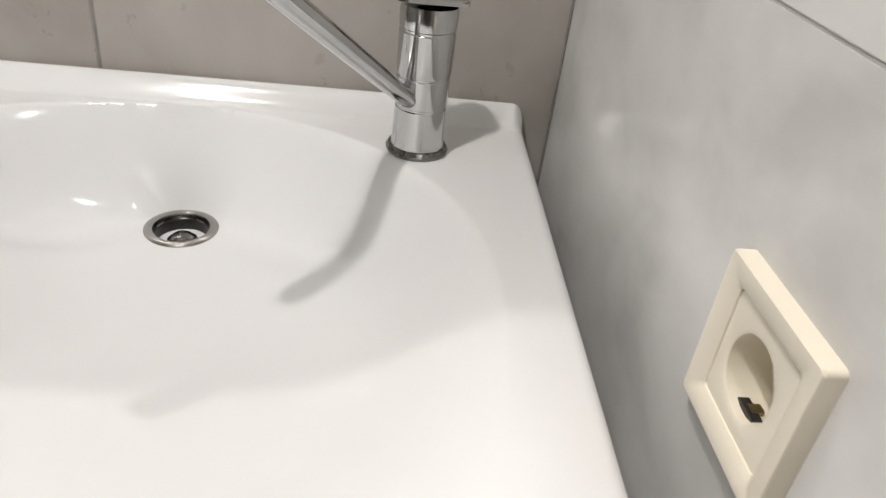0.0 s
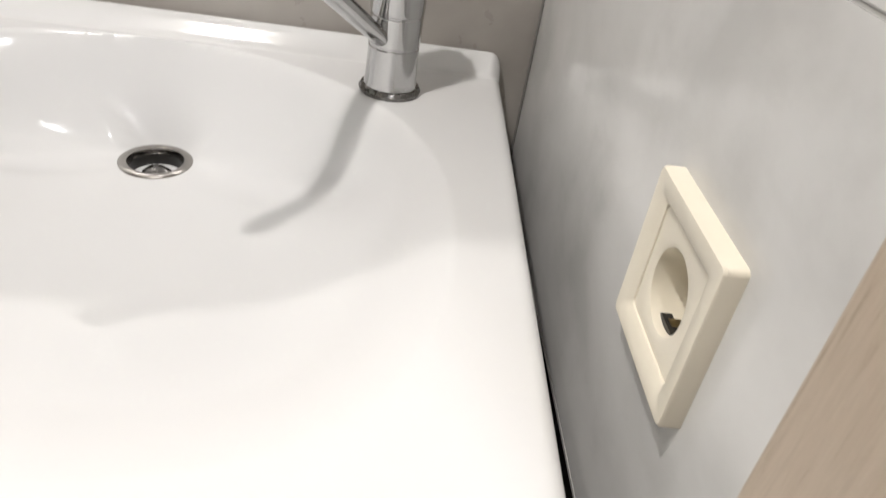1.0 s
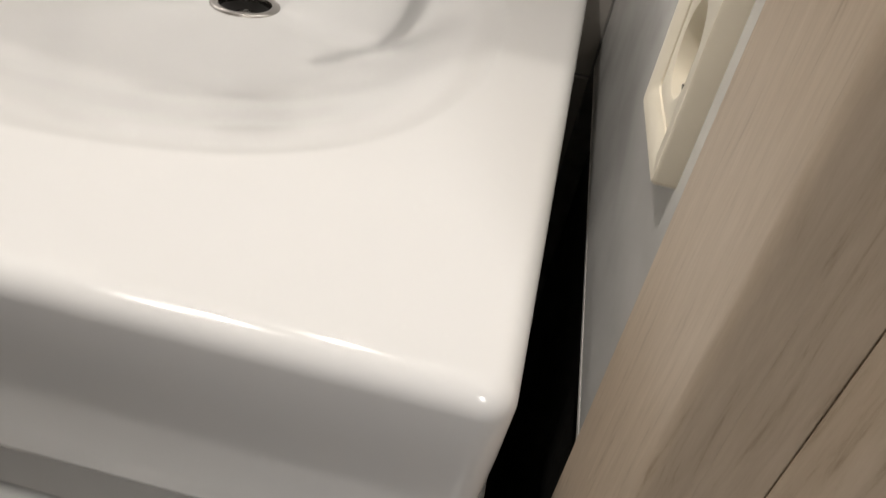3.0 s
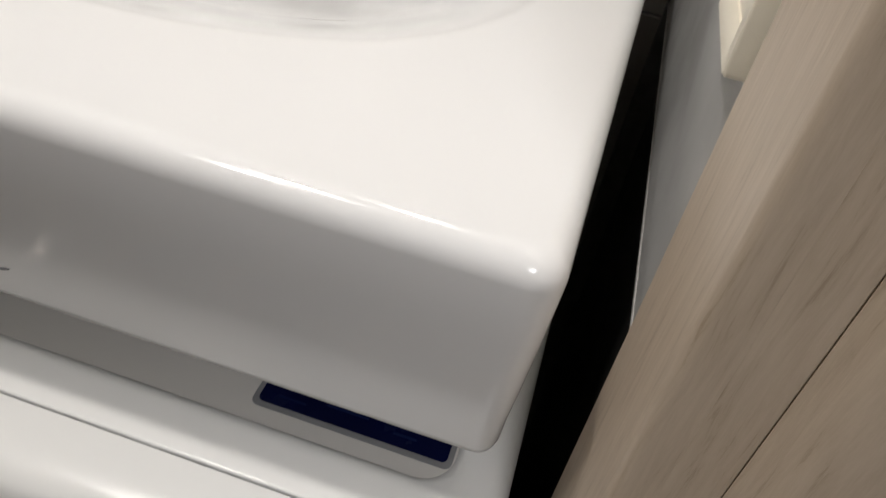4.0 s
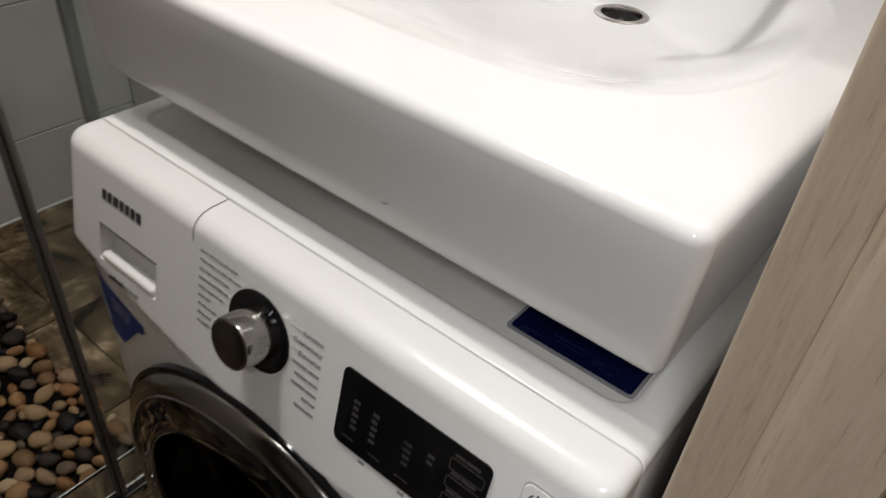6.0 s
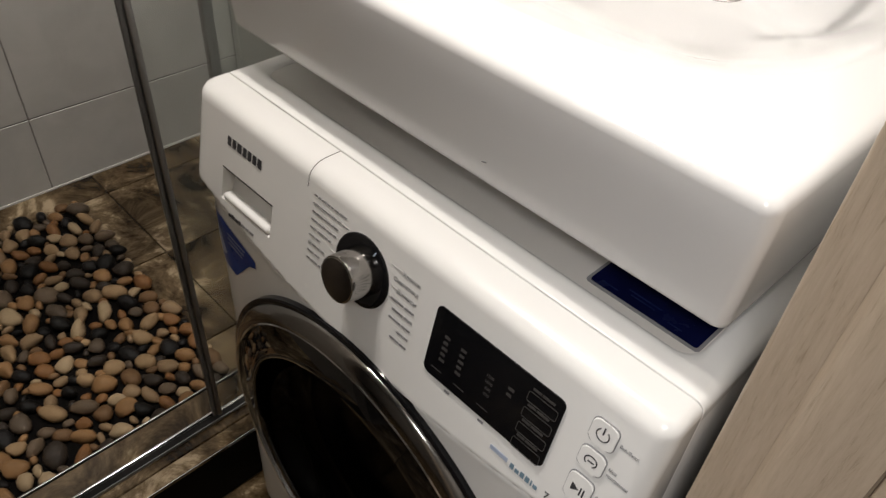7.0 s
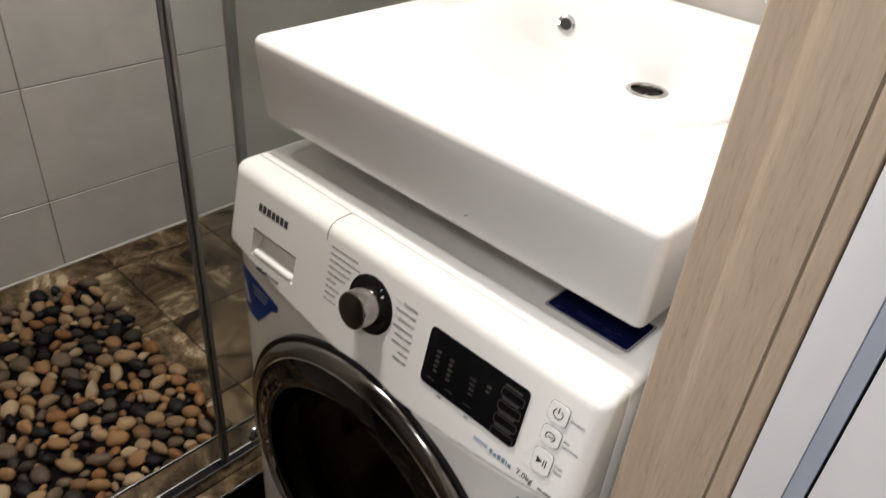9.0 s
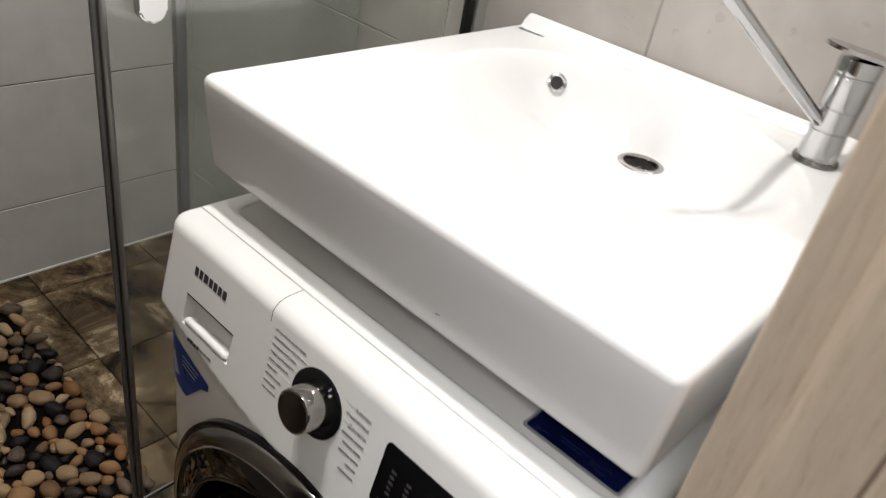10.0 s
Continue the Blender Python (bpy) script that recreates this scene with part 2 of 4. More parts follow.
def frame_ring(w, h, r, width, t, m, n=6):
    """A rounded rectangular band in local xy."""
    bm = bmesh.new()

    def outline(w, h, r):
        out = []
        for cx, cy, a0 in ((w / 2 - r, h / 2 - r, 0), (-w / 2 + r, h / 2 - r, 90), (-w / 2 + r, -h / 2 + r, 180), (w / 2 - r, -h / 2 + r, 270)):
            for i in range(n + 1):
                a = radians(a0 + 90 * i / n)
                out.append((cx + r * math.cos(a), cy + r * math.sin(a)))
        return out

    a, b = outline(w, h, r), outline(w - 2 * width, h - 2 * width, max(r - width, 1e-4))
    rows = [[bm.verts.new((x, y, z)) for x, y in p] for p, z in ((a, 0), (a, t), (b, t), (b, 0))]
    k = len(a)
    for q in range(4):
        u, v = rows[q], rows[(q + 1) % 4]
        for i in range(k):
            j = (i + 1) % k
            bm.faces.new((u[i], u[j], v[j], v[i]))
    bmesh.ops.transform(bm, matrix=m, verts=bm.verts)
    return bm


def tube(path, radii, n=16, flat=1.0, cap=True):
    """A round bar through the given places; flat squeezes it across."""
    bm = bmesh.new()
    rows = []
    for i, p in enumerate(path):
        p = Vector(p)
        a, b = Vector(path[max(0, i - 1)]), Vector(path[min(len(path) - 1, i + 1)])
        d = (b - a).normalized()
        side = d.cross(Vector((0, 0, 1)))
        side = side.normalized() if side.length > 1e-3 else Vector((1, 0, 0))
        up = side.cross(d)
        rows.append([bm.verts.new(p + side * (radii[i] * math.cos(2 * math.pi * k / n)) + up * (radii[i] * flat * math.sin(2 * math.pi * k / n))) for k in range(n)])
    for a, b in zip(rows, rows[1:]):
        for k in range(n):
            j = (k + 1) % n
            bm.faces.new((a[k], a[j], b[j], b[k]))
    if cap:
        bm.faces.new(rows[0][::-1])
        bm.faces.new(rows[-1])
    return bm


def lettering(text, size, m, name, mat, parent, depth=0.0002, align="LEFT"):
    """Writing in the built-in font, as a mesh."""
    cu = bpy.data.curves.new(name, "FONT")
    cu.body, cu.size, cu.extrude, cu.align_x, cu.resolution_u = text, size, depth, align, 2
    tmp = bpy.data.objects.new(name, cu)
    scene.collection.objects.link(tmp)
    dg = bpy.context.evaluated_depsgraph_get()
    me = bpy.data.meshes.new_from_object(tmp.evaluated_get(dg))
    bpy.data.objects.remove(tmp)
    bm = bmesh.new()
    bm.from_mesh(me)
    bmesh.ops.transform(bm, matrix=m, verts=bm.verts)
    return part(name, bm, mat, parent, smooth=0)


def bars(rows, m, name, mat, parent, t=0.0003):
    """Unreadable print: flat bars (x, y, width, height) in local xy."""
    bm = bmesh.new()
    for x, y, w, h in rows:
        prism(bm, [(x, y), (x + w, y), (x + w, y + h), (x, y + h)], 0, t)
    bmesh.ops.transform(bm, matrix=m, verts=bm.verts)
    ob = part(name, bm, mat, parent, smooth=0)
    return tagged(ob, kind="stuff") if len(rows) > 1 else ob


def structure(name, bm, mat, label="", smooth=0):
    ob = part(name, bm, mat, None, "", smooth)
    return tagged(ob, label, name.split("_")[0], "", "structure")


# ---- the room ----
WALL_B, WALL_R, WALL_L, CEIL = 0.655, 0.634, -1.063, 2.45

structure("floor", box(-1.25, 1.95, -2.3, 0.80, -0.12, -0.010), M_GROUT, "brown marble tiled bathroom and hall floor")
FLOOR = bpy.data.objects["floor"]
structure("wall_back", box(-1.25, 1.95, WALL_B + 0.0015, 0.80, -0.10, 2.56), M_GROUT_MID, "back wall with beige-grey matt tiles and thin joints")
structure("wall_left", box(-1.25, WALL_L - 0.0018, -2.3, WALL_B + 0.001, -0.008, 2.56), M_GROUT, "shower wall of pale grey tiles with dark joints")
structure("wall_right", box(WALL_R + 0.024, 0.700, 0.060, WALL_B + 0.001, 0.9035, 2.56), M_GROUT_MID, "grey marble tiled wall beside the basin")
structure("wall_right_low", box(WALL_R + 0.022, 0.700, 0.060, WALL_B + 0.001, -0.008, 0.9030), M_GAPSHADE, "untiled wall coloured near black for the shaded gap beside the machine")
# Added plate, out of view: keeps the wall downlight off the basin's back.
structure("wall_ledge", box(-0.09, WALL_R - 0.001, 0.460, WALL_B - 0.001, 1.690, 1.712, 0.002), M_PLASTER, "unseen white plate high over the basin, added to cast a shadow edge")
structure("wall_right_front", box(WALL_R, 0.700, -2.3, -0.700, -0.008, 2.56), M_BEIGE, "plain beige wall beyond the doorway")
structure("wall_over_door", box(WALL_R, 0.700, -0.698, 0.058, 2.06, 2.56), M_BEIGE, "plain beige wall over the doorway")
structure("wall_front", box(-1.25, 1.95, -2.42, -2.302, -0.10, 2.56), M_BEIGE, "plain beige wall behind the camera")
structure("wall_hall", box(1.952, 2.07, -2.42, 0.80, -0.10, 2.56), M_BEIGE, "plain beige hall wall")
structure("ceiling", box(-1.25, 1.95, -2.3, 0.79, 2.562, 2.68), M_PLASTER, "plain white ceiling")
structure("ceiling_panel", box(-1.06, 1.94, -2.29, 0.65, CEIL, 2.50), M_PLASTER, "plain white hung ceiling")


def downlight(x, y, z, r):
    lamp = thing("ceiling_light", (x, y, z), "round white recessed ceiling downlight", "ceiling light", "ceiling lights")
    at = Matrix.Translation((x, y, z))
    part("rim", lathe([(r, 0.0), (r + 0.018, 0.0), (r + 0.016, -0.008), (r + 0.002, -0.006)], 40, at, True), M_WHITE, lamp)
    part("diffuser", lathe([(0.0, -0.002), (r, -0.002), (r, 0.001), (0.0, 0.001)], 40, at), M_LAMP, lamp)


for spot in LIGHT_SPOTS:
    downlight(*spot)

# shower floor, step and mat
structure("shower_floor", box(WALL_L, -0.190, -0.62, WALL_B, -0.008, 0.046), M_GROUT, "raised shower floor of brown marble tiles")
structure("shower_step", box(-0.184, -0.064, -0.62, WALL_B, -0.008, 0.130), M_GROUT, "marble-topped shower kerb with a black outer face")
structure("shower_partition", box(WALL_L, -0.064, -0.74, -0.622, -0.008, 2.44), M_BEIGE, "plain beige wall closing the shower")
SFLOOR, STEP = bpy.data.objects["shower_floor"], bpy.data.objects["shower_step"]

# shower enclosure
shower = thing("shower_screen", (-0.11, 0.30, 0.14), "sliding clear glass shower door in grey aluminium profiles", "shower screen")
part("bottom_rail", box(-0.1260, -0.1070, -0.62, WALL_B - 0.001, 0.1397, 0.1440, 0.0008), M_ALU, shower, "brushed bottom rail")
part("rail_edge", box(-0.1272, -0.1225, -0.62, WALL_B - 0.001, 0.1442, 0.1510, 0.0016), M_RAIL, shower, "bright polished rail edge")
part("rail_lip", box(-0.1092, -0.1070, -0.62, WALL_B - 0.001, 0.1442, 0.1470, 0.0006), M_SEAL, shower)
part("rail_groove", box(-0.1222, -0.1095, -0.62, WALL_B - 0.001, 0.1442, 0.1456), M_RUBBER, shower, "dark groove of the rail")
part("top_rail", box(-0.130, -0.090, -0.62, WALL_B - 0.001, 1.98, 2.02, 0.004), M_ALU, shower)
part("wall_profile", box(-0.124, -0.094, WALL_B - 0.028, WALL_B - 0.001, 0.160, 1.98, 0.002), M_RAIL, shower, "pale wall profile")
part("wall_profile_seal", box(-0.112, -0.104, WALL_B - 0.042, WALL_B - 0.028, 0.160, 1.98), M_RUBBER, shower)
door_leaf = part("sliding_door", box(-0.104, -0.098, 0.009, 0.56, 0.178, 1.975), M_GLASS, shower, "clear tempered glass sliding panel")
part("edge_profile", box(-0.108, -0.094, 0.000, 0.009, 0.172, 1.975, 0.003), M_ALU, door_leaf, "dark grey aluminium edge profile")
part("edge_seal", box(-0.104, -0.098, -0.007, 0.000, 0.172, 1.975, 0.002), M_SEAL, door_leaf)
fixed = part("fixed_panel", box(-0.124, -0.118, 0.110, WALL_B - 0.03, 0.162, 1.975), M_GLASS, shower, "clear fixed glass panel")
part("edge_profile", box(-0.127, -0.115, 0.098, 0.112, 0.162, 1.975, 0.002), M_ALU, fixed)
handle = part("door_pull", rounded_plate(0.032, 0.30, 0.0140, 0.014, pose(-0.094, 0.054, 1.19, 90, 0, 90), 8, 0.0025), M_CHROME, door_leaf, "long rounded chrome door pull")
for hz in (1.09, 1.29):
    part("pull_post", lathe([(0.0, -0.012), (0.008, -0.012), (0.008, 0.004), (0.0, 0.004)], 16, pose(-0.094, 0.054, hz, 0, 90, 0)), M_CHROME, handle)
for ry in (0.066, 0.50):
    roller = part("roller", lathe([(0.0, 0.0), (0.017, 0.0), (0.019, 0.004), (0.017, 0.009), (0.012, 0.010), (0.010, 0.007), (0.0, 0.007)], 28,
                                  pose(-0.096, ry, 0.203, 0, 90, 0)), M_CHROME, door_leaf, "small chrome bottom roller")
    part("screw", lathe([(0.0, 0.011), (0.005, 0.011), (0.006, 0.007)], 12, pose(-0.096, ry, 0.203, 0, 90, 0)), M_STEEL, roller)

for pane in (door_leaf, fixed):
    pane.visible_shadow = False

# ---- door frame of the bathroom, seen from inside and from the hall ----
frame_door = thing("door_1", (0.66, -0.33, 0.0), "open doorway lined with bleached wood-grain casing", "door frame", "", "structure")


def wood_profile(pts, z0, z1, bevel):
    bm = prism(bmesh.new(), pts, z0, z1)
    up = [e for e in bm.edges if abs(e.verts[0].co.z - e.verts[1].co.z) > 0.1]
    bmesh.ops.bevel(bm, geom=up, offset=bevel, segments=4, affect="EDGES", profile=0.5)
    return bm


part("inner_casing", wood_profile([(0.6185, 0.030), (0.6185, 0.102), (0.6335, 0.102), (0.6335, 0.030)], 0.0, 2.12, 0.0035), M_WOOD, frame_door)
part("jamb", wood_profile([(0.6225, 0.0308), (0.6512, 0.0308), (0.6512, 0.0590), (0.634, 0.0590), (0.634, 0.0314), (0.6225, 0.0314)], 0.0, 2.06, 0.0003), M_WOOD, frame_door)
nose = [(0.6480, 0.0300), (0.6492, 0.0288), (0.6504, 0.0268), (0.6516, 0.0245), (0.6532, 0.0222), (0.6555, 0.0203), (0.6590, 0.0189), (0.6640, 0.0179), (0.6720, 0.0174), (0.6840, 0.0178)]
part("door_stop", prism(bmesh.new(), nose + [(0.6985, 0.0195), (0.6985, 0.059), (0.6515, 0.059), (0.6515, 0.0304), (0.6480, 0.0304)], 0.0, 2.06), M_WOOD, frame_door)
part("seal", box(0.6987, 0.7003, 0.0210, 0.059, 0.0, 2.05), M_BROWNSEAL, frame_door, "brown groove seal")
part("outer_casing", wood_profile([(0.7005, 0.017), (0.716, 0.017), (0.716, 0.090), (0.7005, 0.090)], 0.0, 2.12, 0.0035), M_WOOD, frame_door)
part("far_jamb", wood_profile([(0.6185, -0.700), (0.716, -0.700), (0.716, -0.672), (0.6185, -0.672)], 0.0, 2.06, 0.003), M_WOOD, frame_door)
part("head_jamb", box(0.6185, 0.716, -0.700, 0.102, 2.122, 2.18, 0.003), M_WOOD, frame_door)

leaf = thing("door_leaf", (1.05, 0.04, 0.01), "white painted door leaf standing open in the hall", "door")
part("panel", box(0.7185, 0.7500, 0.016, 0.056, 0.012, 2.04, 0.0015), M_LEAF, leaf)
part("edge_strip", box(0.7505, 0.7630, 0.019, 0.056, 0.012, 2.04, 0.001), M_BLUEGREY, leaf, "blue-grey vertical edge strip")
part("groove", box(0.7630, 0.7655, 0.026, 0.054, 0.012, 2.04), M_RUBBER, leaf)
part("panel", box(0.7655, 1.40, 0.014, 0.056, 0.012, 2.04, 0.0015), M_LEAF, leaf)

# ---- wash basin ----
SX0, SX1, SY0, SY1, STOP, SBOT = -0.008, 0.604, 0.060, 0.6548, 1.013, 0.8985
SINK_NARROW = (0.008, 0.015)
DRAIN = (0.2905, 0.570)
BC, BR = (0.303, 0.377), (0.244, 0.240)


def basin_rim(ang):
    """Distance from the drain to the bowl's rim, in that direction."""
    dx, dy = math.cos(ang), math.sin(ang)
    lo, hi = 0.0, 0.6
    for _ in range(30):
        mid = (lo + hi) / 2
        x, y = DRAIN[0] + dx * mid, DRAIN[1] + dy * mid
        u, v = (x - BC[0]) / BR[0], (y - BC[1]) / BR[1]
        p = 3.2 if v < 0 else (2.7 if u < 0 else 2.0)
        inside = abs(u) ** p + abs(v) ** p < 1
        lo, hi = (mid, hi) if inside else (lo, mid)
    return lo


RIM = [basin_rim(2 * math.pi * i / 720) for i in range(720)]
for _ in range(3):
    RIM = [sum(RIM[(i + k) % 720] for k in range(-8, 9)) / 17 for i in range(720)]
RIM.append(RIM[0])


def smoothstep(a, b, x):
    t = min(1.0, max(0.0, (x - a) / (b - a)))
    return t * t * (3 - 2 * t)


def basin_z(x, y):
    dx, dy = x - DRAIN[0], y - DRAIN[1]
    rho = math.hypot(dx, dy)
    a = (math.atan2(dy, dx) % (2 * math.pi)) / (2 * math.pi) * 720
    i = int(a)
    rim = RIM[i] + (RIM[min(i + 1, 720)] - RIM[i]) * (a - i)
    flat = 0.033
    s = min(1.0, max(0.0, (rim - rho) / (rim - flat)))
    front = smoothstep(0.25, 0.95, -dy / max(rho, 1e-6))
    width = min(0.052 + 0.125 * front, 0.75 * (rim - flat))
    wall = 1 - math.exp(-(max(0.0, rim - rho) / width) ** 1.75)
    share = 0.74 - 0.12 * front
    depth = BOWL_DEPTH * (share * wall / (1 - math.exp(-((rim - flat) / width) ** 1.75)) + (1 - share) * s * (2 - s))
    z = STOP - depth
    z += 0.018 * smoothstep(SY1 - 0.033, SY1 - 0.010, y)
    return z


BOWL_DEPTH = 0.100
sink = thing("wash_basin", ((SX0 + SX1) / 2, SY1, SBOT), "white glazed ceramic wash basin over the washing machine, with chrome waste", "wash basin")


def basin_shell():
    n = 250
    cx, cy = (SX0 + SX1) / 2, (SY0 + SY1) / 2
    hx, hy = (SX1 - SX0) / 2, (SY1 - SY0) / 2
    rad = 0.012

    def place(u, v, inset, low=False):
        side = inset * 0.45 if inset > 0 and low else inset
        w, h, r = hx - side, hy - inset, max(rad - side * 0.6, 0.004)
        x, y = u * w, v * h
        ax, ay = abs(x) - (w - r), abs(y) - (h - r)
        if ax > 0 and ay > 0:
            k = max(ax, ay)
            d = math.hypot(ax, ay)
            x = math.copysign(w - r + ax * k / d, x)
            y = math.copysign(h - r + ay * k / d, y)
        return cx + x * (1 - SINK_NARROW[x > 0] / hx * (0.5 - 0.5 * y / hy)), cy + y

    ticks = [math.copysign(abs(i / (n / 2) - 1) ** 0.96, i / (n / 2) - 1) for i in range(n + 1)]
    bm = bmesh.new()
    grid = []
    e = 0.0105
    for j in range(n + 1):
        row = []
        for i in range(n + 1):
            x, y = place(ticks[i], ticks[j], e)
            row.append(bm.verts.new((x, y, basin_z(x, y))))
        grid.append(row)
    hole = 0.0265
    for j in range(n):
        for i in range(n):
            q = (grid[j][i], grid[j][i + 1], grid[j + 1][i + 1], grid[j + 1][i])
            m = (q[0].co + q[2].co) / 2
            if math.hypot(m.x - DRAIN[0], m.y - DRAIN[1]) > hole:
                bm.faces.new(q)
    border = [(i, 0) for i in range(n)] + [(n, j) for j in range(n)] + [(i, n) for i in range(n, 0, -1)] + [(0, j) for j in range(n, 0, -1)]
    prev = [grid[j][i] for i, j in border]
    rings = [(e - e * math.sin(a), "top", e - e * math.cos(a)) for a in (0.26, 0.52, 0.79, 1.05, 1.31, 1.571)]
    rings += [(0.002, "z", 0.975), (0.006, "z", 0.940), (0.0085, "z", SBOT + 0.024), (0.0095, "z", SBOT + 0.009), (0.0115, "z", SBOT + 0.0035), (0.0155, "z", SBOT + 0.0006), (0.021, "z", SBOT), (0.10, "z", SBOT - 0.002)]
    for inset, kind, val in rings:
        ring = []
        for i, j in border:
            x, y = place(ticks[i], ticks[j], inset, kind == "z")
            z = basin_z(*place(ticks[i], ticks[j], e)) - val if kind == "top" else val
            ring.append(bm.verts.new((x, y, z)))
        for k in range(len(border)):
            q = (k + 1) % len(border)
            bm.faces.new((prev[k], prev[q], ring[q], ring[k]))
        prev = ring
    bm.faces.new(prev)
    return bm


part("bowl", basin_shell(), M_CERAMIC, sink, smooth=60)
DZ = basin_z(*DRAIN)
DM = Matrix.Translation((DRAIN[0], DRAIN[1], DZ))
waste = part("waste", lathe([(0.0242, -0.03), (0.0242, -0.001), (0.0252, 0.0022), (0.029, 0.0028), (0.0330, 0.0012), (0.0330, -0.002)], 48, DM), M_KNOBSIDE, sink, "dull chrome waste ring")
part("waste_cup", lathe([(0.0, -0.028), (0.0240, -0.028), (0.0240, -0.004)], 32, DM), M_HOLE, waste, "dark drain throat")
part("waste_plug", lathe([(0.0, -0.006), (0.009, -0.007), (0.0135, -0.011), (0.013, -0.013), (0.004, -0.018), (0.004, -0.028)], 24, DM), M_STEEL, waste)
for k in range(3):
    part("waste_spoke", tube([DM @ Matrix.Rotation(k * 2.094 + a, 4, "Z") @ Vector((0.0238, 0, -0.017)) if a == 0 else DM @ Vector((0, 0, -0.015)) for a in (0, 1)], [0.0016, 0.0016], 8), M_STEEL, waste)



def on_basin_front(x, z):
    """A tiny scratch lying on the front face."""
    bm = bmesh.new()
    y = SY0 + 0.0088
    prism(bm, [(-0.003, -0.0006), (0.0, -0.0003), (0.003, 0.0010), (0.0, 0.0006)], 0, 0.0012)
    bmesh.ops.transform(bm, matrix=pose(x, y, z, 90), verts=bm.verts)
    return bm


# overflow on the back slope of the bowl
OV = Vector((0.1350, 0.5530, basin_z(0.1350, 0.5530)))
OV_SLOPE = Vector(((basin_z(OV.x - 0.008, OV.y) - basin_z(OV.x + 0.008, OV.y)) / 0.016, (basin_z(OV.x, OV.y - 0.008) - basin_z(OV.x, OV.y + 0.008)) / 0.016, 1.0))
ovm = look(OV, OV - OV_SLOPE)
overflow = part("overflow", lathe([(0.0090, -0.006), (0.0090, 0.0035), (0.0105, 0.0050), (0.0140, 0.0042), (0.0152, 0.001), (0.0152, -0.02)], 36, ovm), M_RAIL, sink, "chrome overflow ring")
part("overflow_hole", lathe([(0.0, 0.0025), (0.0091, 0.0025), (0.0091, -0.002)], 24, ovm), M_HOLE, overflow, "dark overflow hole")
bars([(0.0, 0.0, 0.006, 0.009), (0.008, 0.0, 0.005, 0.006), (0.015, 0.0, 0.007, 0.008), (0.024, 0.0, 0.005, 0.006), (0.031, 0.0, 0.009, 0.007), (0.042, 0.001, 0.004, 0.004)],
     pose(0.0120, 0.6030, STOP + 0.0008, 0, 0, 4), "maker_mark", M_GREY, sink)

part("glaze_chip", on_basin_front(0.370, 0.922), M_GREY, sink, "small grey chip in the glaze")

# ---- mixer tap ----
TX, TY = 0.498, 0.565
tap = thing("mixer_tap", (TX, TY, STOP), "chrome single-lever basin mixer tap with a long raised spout", "tap")
TM = Matrix.Translation((TX, TY, STOP))
part("base_ring", lathe([(0.0, 0.0), (0.0262, 0.0), (0.0270, 0.003), (0.0252, 0.0062), (0.0225, 0.007)], 48, TM), M_STEEL, tap, "dark steel base ring")
part("body", lathe([(0.0, 0.006), (0.0232, 0.0065), (0.0222, 0.012), (0.0216, 0.040), (0.0208, 0.0408), (0.0208, 0.0422), (0.0220, 0.0430), (0.0222, 0.0665), (0.0214, 0.0673), (0.0214, 0.0687), (0.0, 0.0688)], 48, TM), M_CHROME, tap)
part("cartridge_cap", lathe([(0.0, 0.0690), (0.0224, 0.0692), (0.0228, 0.072), (0.0230, 0.1035), (0.0221, 0.1045), (0.0221, 0.1060), (0.0232, 0.1070), (0.0236, 0.1200), (0.0226, 0.1245), (0.0, 0.1260)], 48, TM), M_CHROME, tap)
sd = Vector((math.cos(radians(230)), math.sin(radians(230)), 0.74)).normalized()
sp = Vector((TX, TY, 1.058)) + Vector((sd.x, sd.y, 0)).normalized() * 0.012
spine = [sp + sd * d for d in (0.0, 0.012, 0.06, 0.12)] + [sp + sd * 0.22, sp + sd * 0.292] + [sp + sd * 0.312 + Vector((0, 0, -0.002)), sp + sd * 0.322 + Vector((0, 0, -0.008))]
spout = part("spout", tube(spine, [0.0095, 0.0097, 0.0110, 0.0120, 0.0126, 0.0130, 0.0125, 0.0105], 24, 0.70), M_CHROME, tap, "long tapering chrome spout")
part("aerator", lathe([(0.0, -0.010), (0.0085, -0.010), (0.0095, -0.006), (0.0095, 0.0), (0.0, 0.0)], 24, Matrix.Translation(sp + sd * 0.312 + Vector((0, 0, -0.006)))), M_STEEL, spout)
lev = rounded_plate(0.078, 0.038, 0.0180, 0.0045, pose(TX - 0.004, TY - 0.004, STOP + 0.1285, 0, 0, 32) @ Matrix.Rotation(radians(7), 4, "Y"), 8, 0.0018)
lever = part("lever", lev, M_CHROME, tap, "flat chrome lever plate")

# ---- wall socket ----
SKY, SKZ, SKW = 0.209, 1.0815, 0.084
socket = thing("wall_socket", (WALL_R, SKY, SKZ), "ivory plastic earthed wall socket on the grey tile", "socket")
SM_ = pose(WALL_R, SKY, SKZ, 90, 0, -90)


